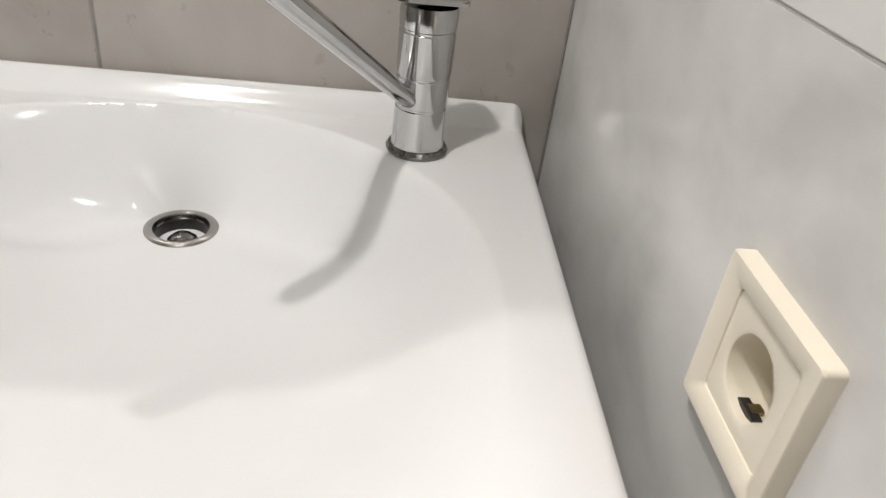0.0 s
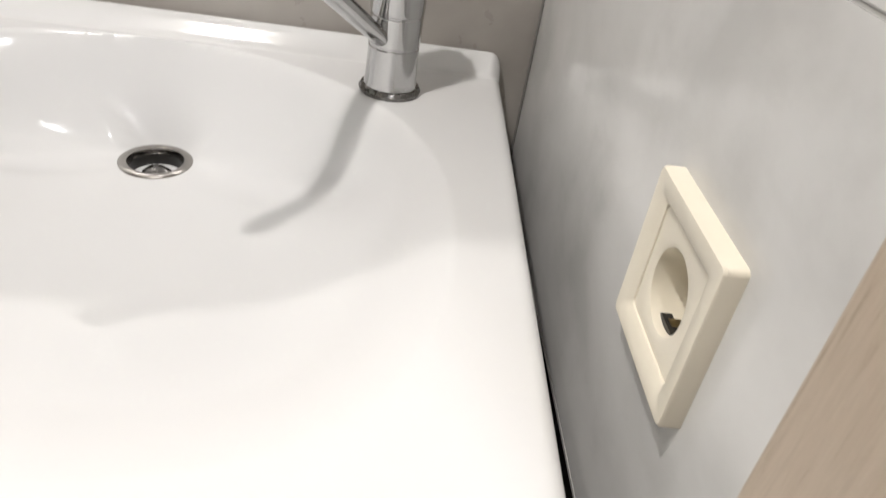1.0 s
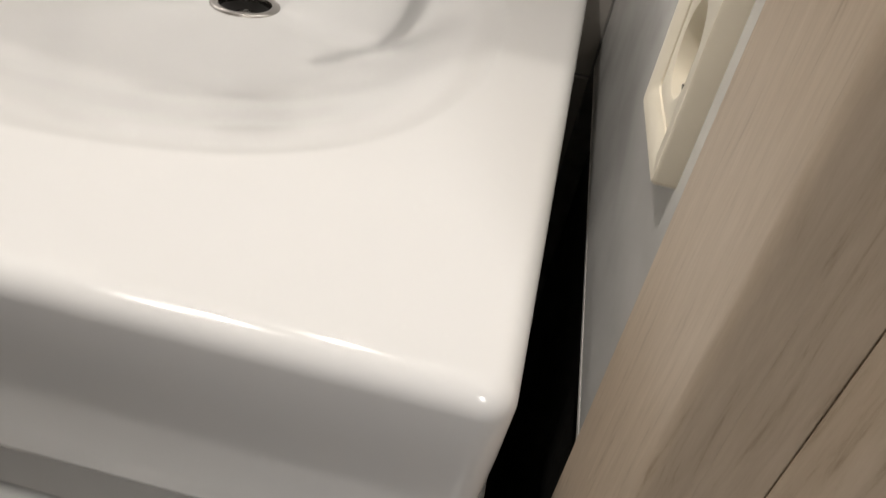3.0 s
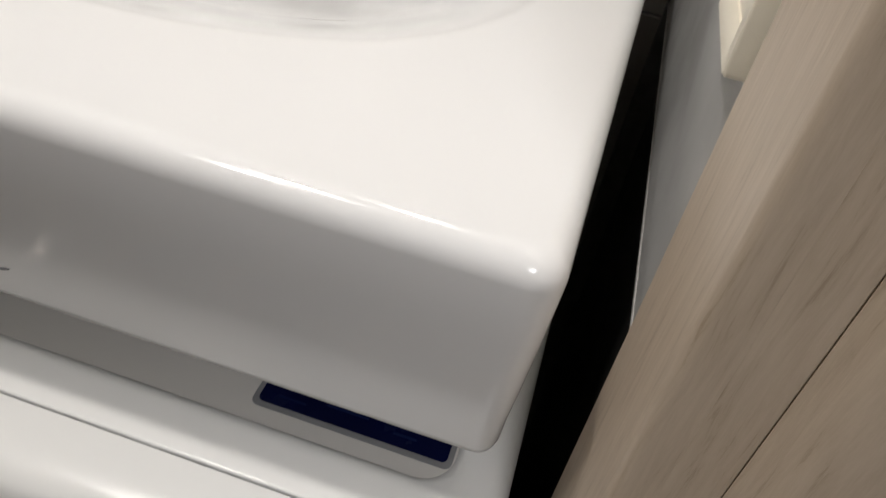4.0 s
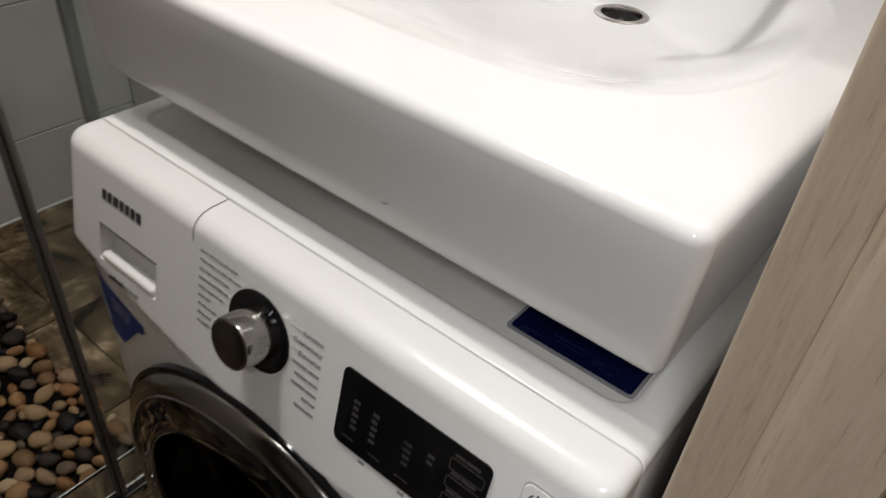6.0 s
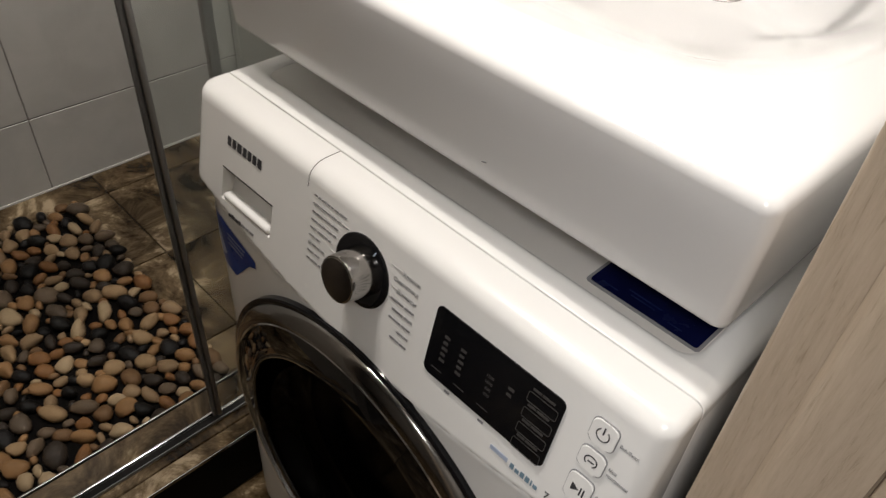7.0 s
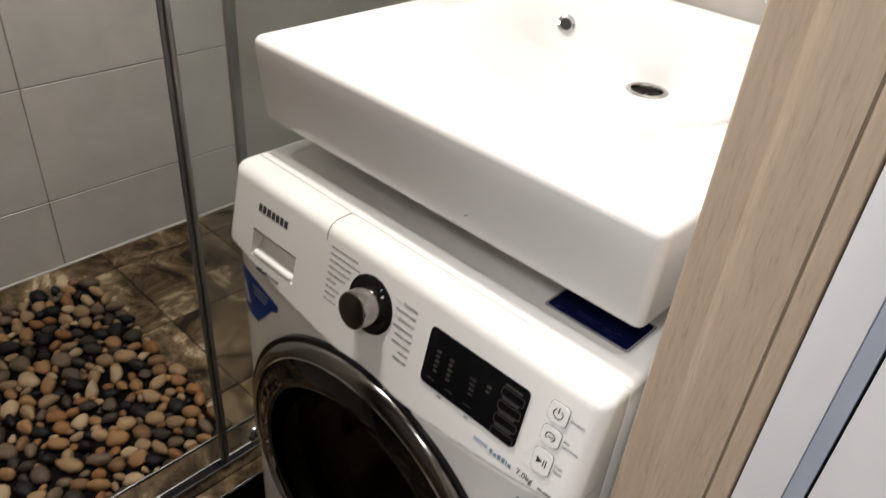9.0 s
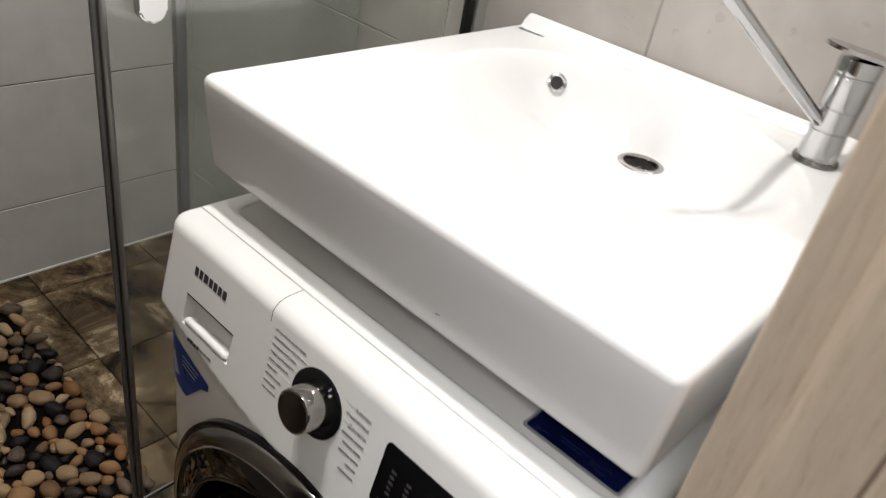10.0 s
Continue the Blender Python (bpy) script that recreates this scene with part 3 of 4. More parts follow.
def socket_plate():
    """Square frame whose inner lip steps down to the insert."""
    bm = bmesh.new()
    rows = []
    for w, r, z in ((SKW, 0.003, 0.0), (SKW, 0.003, 0.0086), (SKW - 0.0018, 0.003, 0.0098), (SKW - 0.018, 0.003, 0.0098), (SKW - 0.026, 0.003, 0.0070), (SKW - 0.027, 0.003, 0.004)):
        row = []
        for cx, cy, a0 in ((1, 1, 0), (-1, 1, 90), (-1, -1, 180), (1, -1, 270)):
            for i in range(5):
                a = radians(a0 + 22.5 * i)
                row.append(bm.verts.new((cx * (w / 2 - r) + r * math.cos(a), cy * (w / 2 - r) + r * math.sin(a), z)))
        rows.append(row)
    for a, b in zip(rows, rows[1:]):
        for i in range(len(a)):
            j = (i + 1) % len(a)
            bm.faces.new((a[i], a[j], b[j], b[i]))
    bmesh.ops.transform(bm, matrix=SM_, verts=bm.verts)
    return bm


def socket_insert():
    bm = bmesh.new()
    n, w, r = 48, SKW - 0.0250, 0.0200
    outer, inner = [], []
    for i in range(n):
        a = 2 * math.pi * (i + 0.5) / n
        k = 1 / max(abs(math.cos(a)), abs(math.sin(a)))
        outer.append(bm.verts.new((w / 2 * k * math.cos(a), w / 2 * k * math.sin(a), 0.0060)))
        inner.append((math.cos(a), math.sin(a)))
    rows = [outer] + [[bm.verts.new((q * c, q * s, z)) for c, s in inner] for q, z in ((r + 0.0022, 0.0072), (r, 0.0062), (r - 0.0004, 0.002), (r - 0.0008, -0.0076), (r - 0.0012, -0.0150))]
    for a, b in zip(rows, rows[1:]):
        for i in range(n):
            j = (i + 1) % n
            bm.faces.new((a[i], a[j], b[j], b[i]))
    bm.faces.new(rows[-1])
    bmesh.ops.transform(bm, matrix=SM_, verts=bm.verts)
    return bm


part("plate", socket_plate(), M_IVORY, socket)
insert = part("insert", socket_insert(), M_IVORY, socket)
for s in (-1, 1):
    part("contact_hole", lathe([(0.0, 0.0004), (0.0026, 0.0004), (0.0026, -0.0004)], 16, SM_ @ pose(s * 0.0095, 0, -0.0148)), M_HOLE, insert)
    clip = SM_ @ pose(0, s * 0.0176, -0.0060)
    part("earth_clip", rounded_plate(0.0060, 0.0026, 0.0008, 0.0060, clip), M_BRASS, insert, "metal earth clip")
    part("clip_slot", rounded_plate(0.0150, 0.0030, 0.0008, 0.0050, SM_ @ pose(0, s * 0.0183, -0.0030)), M_HOLE, insert)

# ---- washing machine ----
washer = thing("washing_machine", (0.30, 0.28, 0.0), "white front-loading washing machine with dark glass door under the basin", "washing machine")
SL = 0.21
TILT = 90 - math.degrees(math.atan(SL))


def panel(x, z, out=0.0):
    """Pose on the leaning control panel: local x across, y up, z out."""
    return pose(x, SL * (z - 0.75), z, TILT) @ Matrix.Translation((0, 0, out))


def moulding(x):
    return 0.694 + 0.40 * (x - 0.34) ** 2


POCKET = (0.060, 0.152, 0.7385, 0.778)


def front_y(x, z):
    zc = moulding(x)
    y = SL * (z - 0.75)
    if z < zc:
        y = SL * (zc - 0.75) + 0.0035
        y = max(y, -0.0095)
    y += 0.0030 * math.exp(-((z - zc) / 0.0022) ** 2)
    if POCKET[0] < x < POCKET[1] and POCKET[2] < z < POCKET[3]:
        f = (z - POCKET[2]) / (POCKET[3] - POCKET[2])
        y += 0.012 * smoothstep(0.0, 0.12, f) + 0.008 * f
    edge = min(x, 0.6 - x)
    low = 1 - smoothstep(zc - 0.010, zc + 0.004, z)
    d, k = 0.017 + 0.045 * low, 1.0 - 0.5 * low
    if edge < d:
        y += k * (d - math.sqrt(max(0.0, d * d - (d - edge) ** 2)))
    return y


def edge_drop(x):
    """How far the top falls away over its rounded side edges."""
    e, r = min(x, 0.6 - x), 0.0095
    return r - math.sqrt(max(0.0, r * r - (r - e) ** 2)) if e < r else 0.0


def front_shell():
    e = [0.0, 0.0006, 0.002, 0.0045, 0.008, 0.012, 0.017]
    xs = e + [0.0205 + 0.006 * k for k in range(1, 95)] + [0.6 - v for v in e[::-1]]
    xs += [POCKET[0], POCKET[0] + 0.0012, POCKET[1], POCKET[1] - 0.0012]
    xs = sorted(set(round(x, 5) for x in xs if x <= 0.6))
    zs = [0.09, 0.15] + [0.2 + 0.01 * k for k in range(46)] + [0.665 + 0.0028 * k for k in range(60)] + [0.8335]
    zs += [POCKET[2], POCKET[2] + 0.001, POCKET[3], POCKET[3] - 0.0009]
    zs = sorted(set(round(z, 5) for z in zs if z <= 0.8335))
    bm = bmesh.new()
    rows = [[bm.verts.new((x, front_y(x, z), z)) for x in xs] for z in zs]
    y0 = SL * (0.8335 - 0.75)
    for a in (0.3, 0.6, 0.9, 1.2, 1.57):
        row = []
        for x in xs:
            f = front_y(x, 0.8335) - y0
            row.append(bm.verts.new((x, y0 + f * (1 - 0.5 * a / 1.57) + 0.020 * (1 - math.cos(a)), 0.8335 + 0.0165 * math.sin(a) - edge_drop(x) * math.sin(a) ** 2)))
        rows.append(row)
    rows.append([bm.verts.new((v.co.x, 0.0555, v.co.z)) for v in rows[-1]])
    rows.append([bm.verts.new((v.co.x, 0.0555, v.co.z - 0.006)) for v in rows[-1]])
    for a, b in zip(rows, rows[1:]):
        for i in range(len(xs) - 1):
            mid = (a[i].co + b[i + 1].co) / 2
            if math.hypot(mid.x - 0.300, mid.z - 0.452) > 0.236:
                bm.faces.new((a[i], a[i + 1], b[i + 1], b[i]))
    for k in (0, len(xs) - 1):
        side = [bm.verts.new((r[k].co.x, 0.0555, r[k].co.z)) for r in rows]
        for i in range(len(rows) - 1):
            bm.faces.new((rows[i][k], rows[i + 1][k], side[i + 1], side[i]))
    return bm


front = part("front_panel", front_shell(), M_WHITE, washer, "glossy white front with leaning control panel", smooth=35)
part("cabinet", box(0.001, 0.599, 0.058, 0.525, 0.02, 0.838, 0.006, 3), M_WHITE, washer)
for fx in (0.06, 0.54):
    for fy in (0.09, 0.48):
        part("foot", lathe([(0.0, 0.0), (0.022, 0.0), (0.022, 0.008), (0.012, 0.012), (0.012, 0.024)], 20, Matrix.Translation((fx, fy, 0.0))), M_RUBBER, washer)
part("plinth", box(0.01, 0.59, 0.02, 0.056, 0.012, 0.09, 0.004), M_WHITE, washer)


def lid_shell():
    """Top plate with a raised rim round a shallow recess."""
    bm = bmesh.new()

    def ring(side, front, z_side, z_front, r):
        x0, x1, y0, y1 = side, 0.6 - side, 0.0572 + front, 0.53 - side
        out = []
        for cx, cy, a0 in ((x1 - r, y1 - r, 0), (x0 + r, y1 - r, 90), (x0 + r, y0 + r, 180), (x1 - r, y0 + r, 270)):
            for i in range(7):
                a = radians(a0 + 15 * i)
                f = max(0.0, -math.sin(a)) if a0 >= 180 else 0.0
                out.append(bm.verts.new((cx + r * math.cos(a), cy + r * math.sin(a), z_side + (z_front - z_side) * f ** 6)))
        # the front corners keep the height of the side edge
        for k in range(14, 28):
            v = out[k]
            e = min(v.co.x, 0.6 - v.co.x)
            v.co.z = min(v.co.z, 0.8500 - edge_drop(v.co.x) if e < 0.0095 else v.co.z)
        return out

    rows = [ring(0.0, 0.0, 0.832, 0.832, 0.0005), ring(0.0, 0.0, 0.8405, 0.8405, 0.0005), ring(0.0002, 0.0, 0.8424, 0.8424, 0.0005), ring(0.0008, 0.0, 0.8443, 0.8443, 0.0005),
            ring(0.0030, 0.0, 0.8474, 0.8474, 0.0005), ring(0.0060, 0.0, 0.8493, 0.8493, 0.0005), ring(0.0095, 0.0002, 0.8500, 0.8499, 0.0005), ring(0.0110, 0.0012, 0.8502, 0.8502, 0.001),
            ring(0.0235, 0.0200, 0.8504, 0.8504, 0.014), ring(0.0260, 0.0262, 0.8502, 0.8502, 0.018), ring(0.0285, 0.0287, 0.8490, 0.8490, 0.018), ring(0.0295, 0.0297, 0.8476, 0.8476, 0.018)]
    for a, b in zip(rows, rows[1:]):
        for i in range(len(a)):
            j = (i + 1) % len(a)
            bm.faces.new((a[i], a[j], b[j], b[i]))
    return bm


part("lid_rim", lid_shell(), M_WHITE, washer, "raised white rim of the top")
part("lid_plate", box(0.0294, 0.5706, 0.0869, 0.5006, 0.8440, 0.8478), M_LID, washer, "pale grey recessed top plate")
sticker = part("top_sticker", rounded_plate(0.1040, 0.060, 0.004, 0.0006, pose(0.5175, 0.126, 0.8480)), M_GREY, washer, "dark blue energy sticker with grey border")
part("sticker_field", rounded_plate(0.0985, 0.054, 0.003, 0.0005, pose(0.5175, 0.126, 0.8486)), M_NAVY, sticker, "dark blue field")
bars([(-0.02, -0.014, 0.03, 0.0014), (-0.016, -0.018, 0.022, 0.0012), (-0.04, -0.022, 0.014, 0.0012), (0.02, -0.021, 0.012, 0.0012)], pose(0.5175, 0.126, 0.8491), "sticker_print", M_DIMBLUE, sticker)

part("lid_seam", box(0.004, 0.596, 0.05552, 0.0577, 0.8385, 0.8458), M_RUBBER, washer, "dark seam behind the control panel")



def drawer_seam(x, w, lift):
    """A thin dark line over the rounded top edge, from the lid down to the panel."""
    line = [(SL * (z - 0.75), z, -1.0, 0.2) for z in (0.8270, 0.8305)]
    line += [(SL * 0.0835 + 0.020 * (1 - math.cos(a)), 0.8335 + 0.0165 * math.sin(a), -math.cos(a), math.sin(a)) for a in (0.0, 0.3, 0.6, 0.9, 1.2, 1.57)]
    line.append((0.0552, 0.850, 0.0, 1.0))
    bm = bmesh.new()
    rows = [[bm.verts.new((x + d, y + ny * lift, z + nz * lift)) for d in (-w / 2, w / 2)] for y, z, ny, nz in line]
    for a, b in zip(rows, rows[1:]):
        bm.faces.new((a[0], a[1], b[1], b[0]))
    return bm


part("drawer_seam", drawer_seam(0.203, 0.0011, 0.0003), M_SEAL, front)

bars([(0.0, 0.0, POCKET[1] - POCKET[0], 0.0014)], panel(POCKET[0], 0.7768, 0.0001), "drawer_gap", M_RUBBER, front)

# detergent drawer lettering and mouth
bars([(0.0, 0, .0065, .0105), (0.0088, 0, .0065, .0105), (0.0178, 0, .008, .0105), (0.0282, 0, .0065, .0105), (0.037, 0, .0065, .0105), (0.0458, 0, .0065, .0105), (0.0546, 0, .0068, .0105)],
     panel(0.0665, 0.806, 0.0003), "maker_mark", M_INK, front)
bars([(0.0, 0, .005, .004), (0.0058, 0, .006, .005), (0.0128, 0, .006, .004), (0.0196, 0, .004, .005)], panel(0.077, 0.7245, 0.0006), "drawer_print", M_INK, front)
bars([(0.0, 0, .007, .003), (0.008, 0, .006, .003), (0.015, 0, .008, .003)], panel(0.102, 0.7255, 0.0006), "drawer_print", M_GREY, front)


def on_front(pts, lift):
    """A thin flat sheet laid on the curved front."""
    bm = bmesh.new()
    bm.faces.new([bm.verts.new((x, 0, z)) for x, z in pts])
    bmesh.ops.triangulate(bm, faces=bm.faces)
    for _ in range(4):
        bmesh.ops.subdivide_edges(bm, edges=bm.edges, cuts=1, use_grid_fill=True)
    for v in bm.verts:
        v.co.y = front_y(v.co.x, v.co.z) - lift
    return bm


blue = part("front_sticker", on_front([(0.020, 0.703), (0.050, 0.704), (0.120, 0.684), (0.118, 0.672), (0.088, 0.659), (0.066, 0.624), (0.022, 0.628)], 0.0008), M_BLUE, washer, "blue and white promotional sticker")
part("sticker_picture", on_front([(0.026, 0.668), (0.036, 0.680), (0.050, 0.648), (0.034, 0.640)], 0.0014), M_PALE, blue, "pale picture field")
for k in range(3):
    part("sticker_line", on_front([(0.060, 0.688 - 0.007 * k), (0.098 - 0.004 * k, 0.684 - 0.007 * k), (0.098 - 0.004 * k, 0.682 - 0.007 * k), (0.060, 0.686 - 0.007 * k)], 0.0013), M_PALE, blue)

# programme knob
KX, KZ = 0.292, 0.787
knob = part("programme_knob", lathe([(0.0, 0.0), (0.0365, 0.0), (0.0365, 0.0015), (0.034, 0.003), (0.027, 0.0022), (0.0, 0.0022)], 56, panel(KX, KZ)), M_BLACK, washer, "black dial ring")
part("knob_grip", lathe([(0.0240, 0.002), (0.0236, 0.006), (0.0228, 0.027), (0.0222, 0.0295), (0.0205, 0.0302)], 56, panel(KX, KZ)), M_KNOBSIDE, knob, "chrome knob side")
part("knob_face", lathe([(0.0206, 0.0301), (0.0195, 0.0306), (0.0, 0.0308)], 56, panel(KX, KZ)), M_KNOBFACE, knob, "brushed dark steel face")
tick = box(0.0285, 0.0340, -0.0006, 0.0006, 0.0026, 0.0034)
bmesh.ops.transform(tick, matrix=panel(KX, KZ) @ Matrix.Rotation(radians(62), 4, "Z"), verts=tick.verts)
part("dial_tick", tick, M_PALE, knob, "small white tick")
lip = box(-0.0425, 0.0425, -0.0045, 0.0045, -0.011, 0.0012, 0.0040, 3)
bmesh.ops.transform(lip, matrix=panel(0.106, 0.7440), verts=lip.verts)
part("drawer_lip", lip, M_WHITE, front)
pm = panel(KX, KZ, 0.0003)
rnd = random.Random(4)
left = [(-0.078, 0.0375 - 0.0088 * k, w) for k, w in enumerate((0.050, 0.052, 0.042, 0.038, 0.032, 0.018, 0.025, 0.020, 0.022))]
for x, y, w in left:
    row, u = [], 0.0
    while u < w - 0.002:
        q = min(rnd.uniform(0.003, 0.011), w - u)
        row.append((x + u, y, q, 0.0017))
        u += q + 0.0015
    bars(row, pm, "programme_name", M_GREY, front)
for k, word in enumerate(("Хлопок", "Синтетика", "Джинсы")):
    lettering(word, 0.0062, pm @ pose(0.071, 0.026 - 0.0100 * k, 0), "programme_name", M_GREY, front, align="RIGHT")
for k, w in enumerate((0.030, 0.026, 0.028, 0.015, 0.022)):
    bars([(0.071 - w, -0.0035 - 0.0098 * k, w * 0.55, 0.0022), (0.071 - w * 0.40, -0.0035 - 0.0098 * k, w * 0.40, 0.0022)], pm, "programme_name", M_GREY, front)
for lx, ly, lw in ((0.034, 0.0290, 0.016), (0.037, 0.0190, 0.010), (0.038, 0.0090, 0.012), (0.038, -0.0020, 0.006), (-0.036, 0.0300, 0.010), (-0.038, 0.0120, 0.006), (-0.046, -0.0050, 0.008), (-0.044, -0.0220, 0.008)):
    bars([(lx, ly, lw, 0.0005)], pm, "dial_line", M_PALEGROUT, front)

# display
DX, DZc, DW, DH = 0.4545, 0.7795, 0.1355, 0.0715
dm = panel(DX, DZc, 0.0004)
display = part("display", rounded_plate(DW, DH, 0.006, 0.0012, dm, 6, 0.0004), M_BLACK, washer, "glossy black control display")
dm2 = panel(DX, DZc, 0.0018)
for k in range(4):
    part("display_key", frame_ring(0.029, 0.0105, 0.0025, 0.0006, 0.0003, dm2 @ pose(0.050, 0.0185 - 0.0165 * k, 0)), M_DISPLAY_INK, display)
    bars([(0.0385, 0.0262 - 0.0165 * k, 0.008, 0.0022), (0.0475, 0.0262 - 0.0165 * k, 0.012, 0.0022)], dm2, "display_print", M_DISPLAY_INK, display)
for k, word in enumerate(("1200", "1000", "800", "400")):
    lettering(word, 0.0042, dm2 @ pose(0.004, 0.006 - 0.0062 * k, 0), "display_print", M_DISPLAY_INK, display, align="RIGHT")
for cx, n in ((-0.053, 5), (-0.034, 5), (0.018, 2)):
    bars([(cx, 0.010 - 0.0062 * k, 0.006 - 0.001 * (k % 2), 0.0028) for k in range(n)], dm2, "display_print", M_DISPLAY_INK, display)
bars([(-0.059 + 0.027 * k, -0.026, 0.012, 0.0007) for k in range(3)], dm2, "display_line", M_DISPLAY_INK, display)
for ox in (-0.040, 0.0):
    bars([(ox, 0, 0.006, 0.0025)], panel(DX, DZc - DH / 2 - 0.0055, 0.0003), "option_mark", M_GREY, front)

# push buttons
for bz, bh, sign in ((0.8125, 0.0225, "power"), (0.7855, 0.0205, "programme"), (0.7545, 0.0275, "start")):
    bmx = panel(0.5555, bz, 0.0)
    key = part("push_button", rounded_plate(0.0215, bh, 0.005, 0.0022, bmx, 6, 0.0008), M_WHITE, washer, "white push button with grey outline")
    part("outline", frame_ring(0.0228, bh + 0.0012, 0.0055, 0.0008, 0.0012, bmx), M_GREY, key)
    top = bmx @ Matrix.Translation((0, 0, 0.0022))
    if sign == "power":
        bm = bmesh.new()
        for k in range(15):
            a = radians(125 + 290 * k / 15)
            b = radians(125 + 290 * (k + 1) / 15)
            prism(bm, [(0.0058 * math.cos(a), 0.0058 * math.sin(a)), (0.0058 * math.cos(b), 0.0058 * math.sin(b)), (0.0048 * math.cos(b), 0.0048 * math.sin(b)), (0.0048 * math.cos(a), 0.0048 * math.sin(a))], 0, 0.0003)
        prism(bm, [(-0.0006, 0.0005), (0.0006, 0.0005), (0.0006, 0.0070), (-0.0006, 0.0070)], 0, 0.0003)
    elif sign == "start":
        bm = prism(bmesh.new(), [(-0.0058, -0.004), (0.0008, 0.0), (-0.0058, 0.004)], 0, 0.0003)
        prism(bm, [(0.0018, -0.004), (0.0030, -0.004), (0.0030, 0.004), (0.0018, 0.004)], 0, 0.0003)
        prism(bm, [(0.0045, -0.004), (0.0057, -0.004), (0.0057, 0.004), (0.0045, 0.004)], 0, 0.0003)
    else:
        bm = bmesh.new()
        for k in range(14):
            a, b = radians(-60 + 290 * k / 14), radians(-60 + 290 * (k + 1) / 14)
            prism(bm, [(0.0058 * math.cos(a), 0.0050 * math.sin(a)), (0.0058 * math.cos(b), 0.0050 * math.sin(b)), (0.0047 * math.cos(b), 0.0040 * math.sin(b)), (0.0047 * math.cos(a), 0.0040 * math.sin(a))], 0, 0.0003)
        prism(bm, [(-0.0025, -0.0012), (0.003, -0.0012), (0.003, 0.0), (-0.0025, 0.0)], 0, 0.0003)
    bmesh.ops.transform(bm, matrix=top, verts=bm.verts)
    part("symbol", bm, M_INK, key, smooth=0)
for words, z in (((("Вкл./Выкл."),), 0.8115), ((("Мои"), ("программы")), 0.7875), ((("Старт"), ("Пауза")), 0.757)):
    for k, word in enumerate(words):
        lettering(word, 0.0042, panel(0.5690, z - 0.0056 * k, 0.0003) @ Matrix.Diagonal((0.8, 1, 1, 1)), "button_name", M_GREY, front)
bars([(0.0, 0, 0.019, 0.0045)], panel(0.474, 0.7235, 0.0005), "badge_print", M_PALE, front)
bars([(0.0, 0.0, 0.0040, 0.0056), (0.0055, 0, 0.0040, 0.0040), (0.0110, 0, 0.0040, 0.0056), (0.0165, 0, 0.0040, 0.0056), (0.0220, 0, 0.0014, 0.0056), (0.0248, 0, 0.0040, 0.0040)],
     panel(0.4965, 0.7215, 0.0005), "badge_print", M_TEAL, front)
lettering("7.0kg", 0.0098, panel(0.532, 0.7215, 0.0005), "capacity_print", M_INK, front)
bars([(0.0, 0, 0.006, 0.003), (0.007, 0, 0.010, 0.003)], panel(0.560, 0.722, 0.0005), "badge_print", M_GREY, front)
badge = part("lower_badge", rounded_plate(0.050, 0.066, 0.003, 0.0010, pose(0.5655, -0.0093, 0.662, 90), 5, 0.0003), M_BLACK, washer, "black warranty badge")
lettering("10", 0.030, pose(0.5645, -0.0104, 0.657, 90), "badge_number", M_GREY, badge, align="CENTER")

# door: dark bezel, chrome ring, glass bowl
DCX, DCZ = 0.300, 0.452
dmx = pose(DCX, -0.0095, DCZ, 90)
wdoor = part("door", lathe([(0.2535, -0.004), (0.2535, 0.0030), (0.2520, 0.0042), (0.2470, 0.0042), (0.2470, -0.004)], 96, dmx), M_BLACK, washer, "round dark glass door in a chrome ring")
part("chrome_ring", lathe([(0.2470, 0.0010), (0.2466, 0.0045), (0.2450, 0.0075), (0.2415, 0.0108), (0.2370, 0.0135), (0.2320, 0.0152), (0.2288, 0.0158), (0.2284, 0.0120)], 128, dmx), M_DARKCHROME, wdoor, "polished chrome ring")
part("inner_rim", lathe([(0.2286, 0.0130), (0.2284, 0.0160), (0.2272, 0.0170), (0.2256, 0.0162), (0.2248, 0.0110)], 128, dmx), M_CHROME, wdoor, "bright thin chrome rim")
part("outer_glass", lathe([(0.2252, 0.0120), (0.2200, 0.0136), (0.2100, 0.0162), (0.2000, 0.0184), (0.1920, 0.0198), (0.1870, 0.0200), (0.1845, 0.0186), (0.1838, 0.0150)], 128, dmx), M_DOORGLASS, wdoor, "black glass band")
part("glass_bowl", lathe([(0.1839, 0.0160), (0.1825, 0.0040), (0.1760, -0.0140), (0.1620, -0.0280), (0.1400, -0.0370), (0.0900, -0.0440), (0.0, -0.0460)], 128, dmx), M_BOWL, wdoor, "deep dark glass bowl")

# ---- pebble mat ----
mat_thing = thing("pebble_bath_mat", (-0.60, -0.11, 0.054), "pebble-stone bath mat in tan, grey and black on the shower floor", "bath mat")
MX0, MX1, MY0, MY1 = -0.968, -0.215, -0.335, 0.115
part("backing", box(MX0 + 0.02, MX1 - 0.02, MY0 + 0.02, MY1 - 0.02, 0.0540, 0.0580, 0.001), M_MATBASE, mat_thing, "dark backing between the stones")
prnd = random.Random(11)


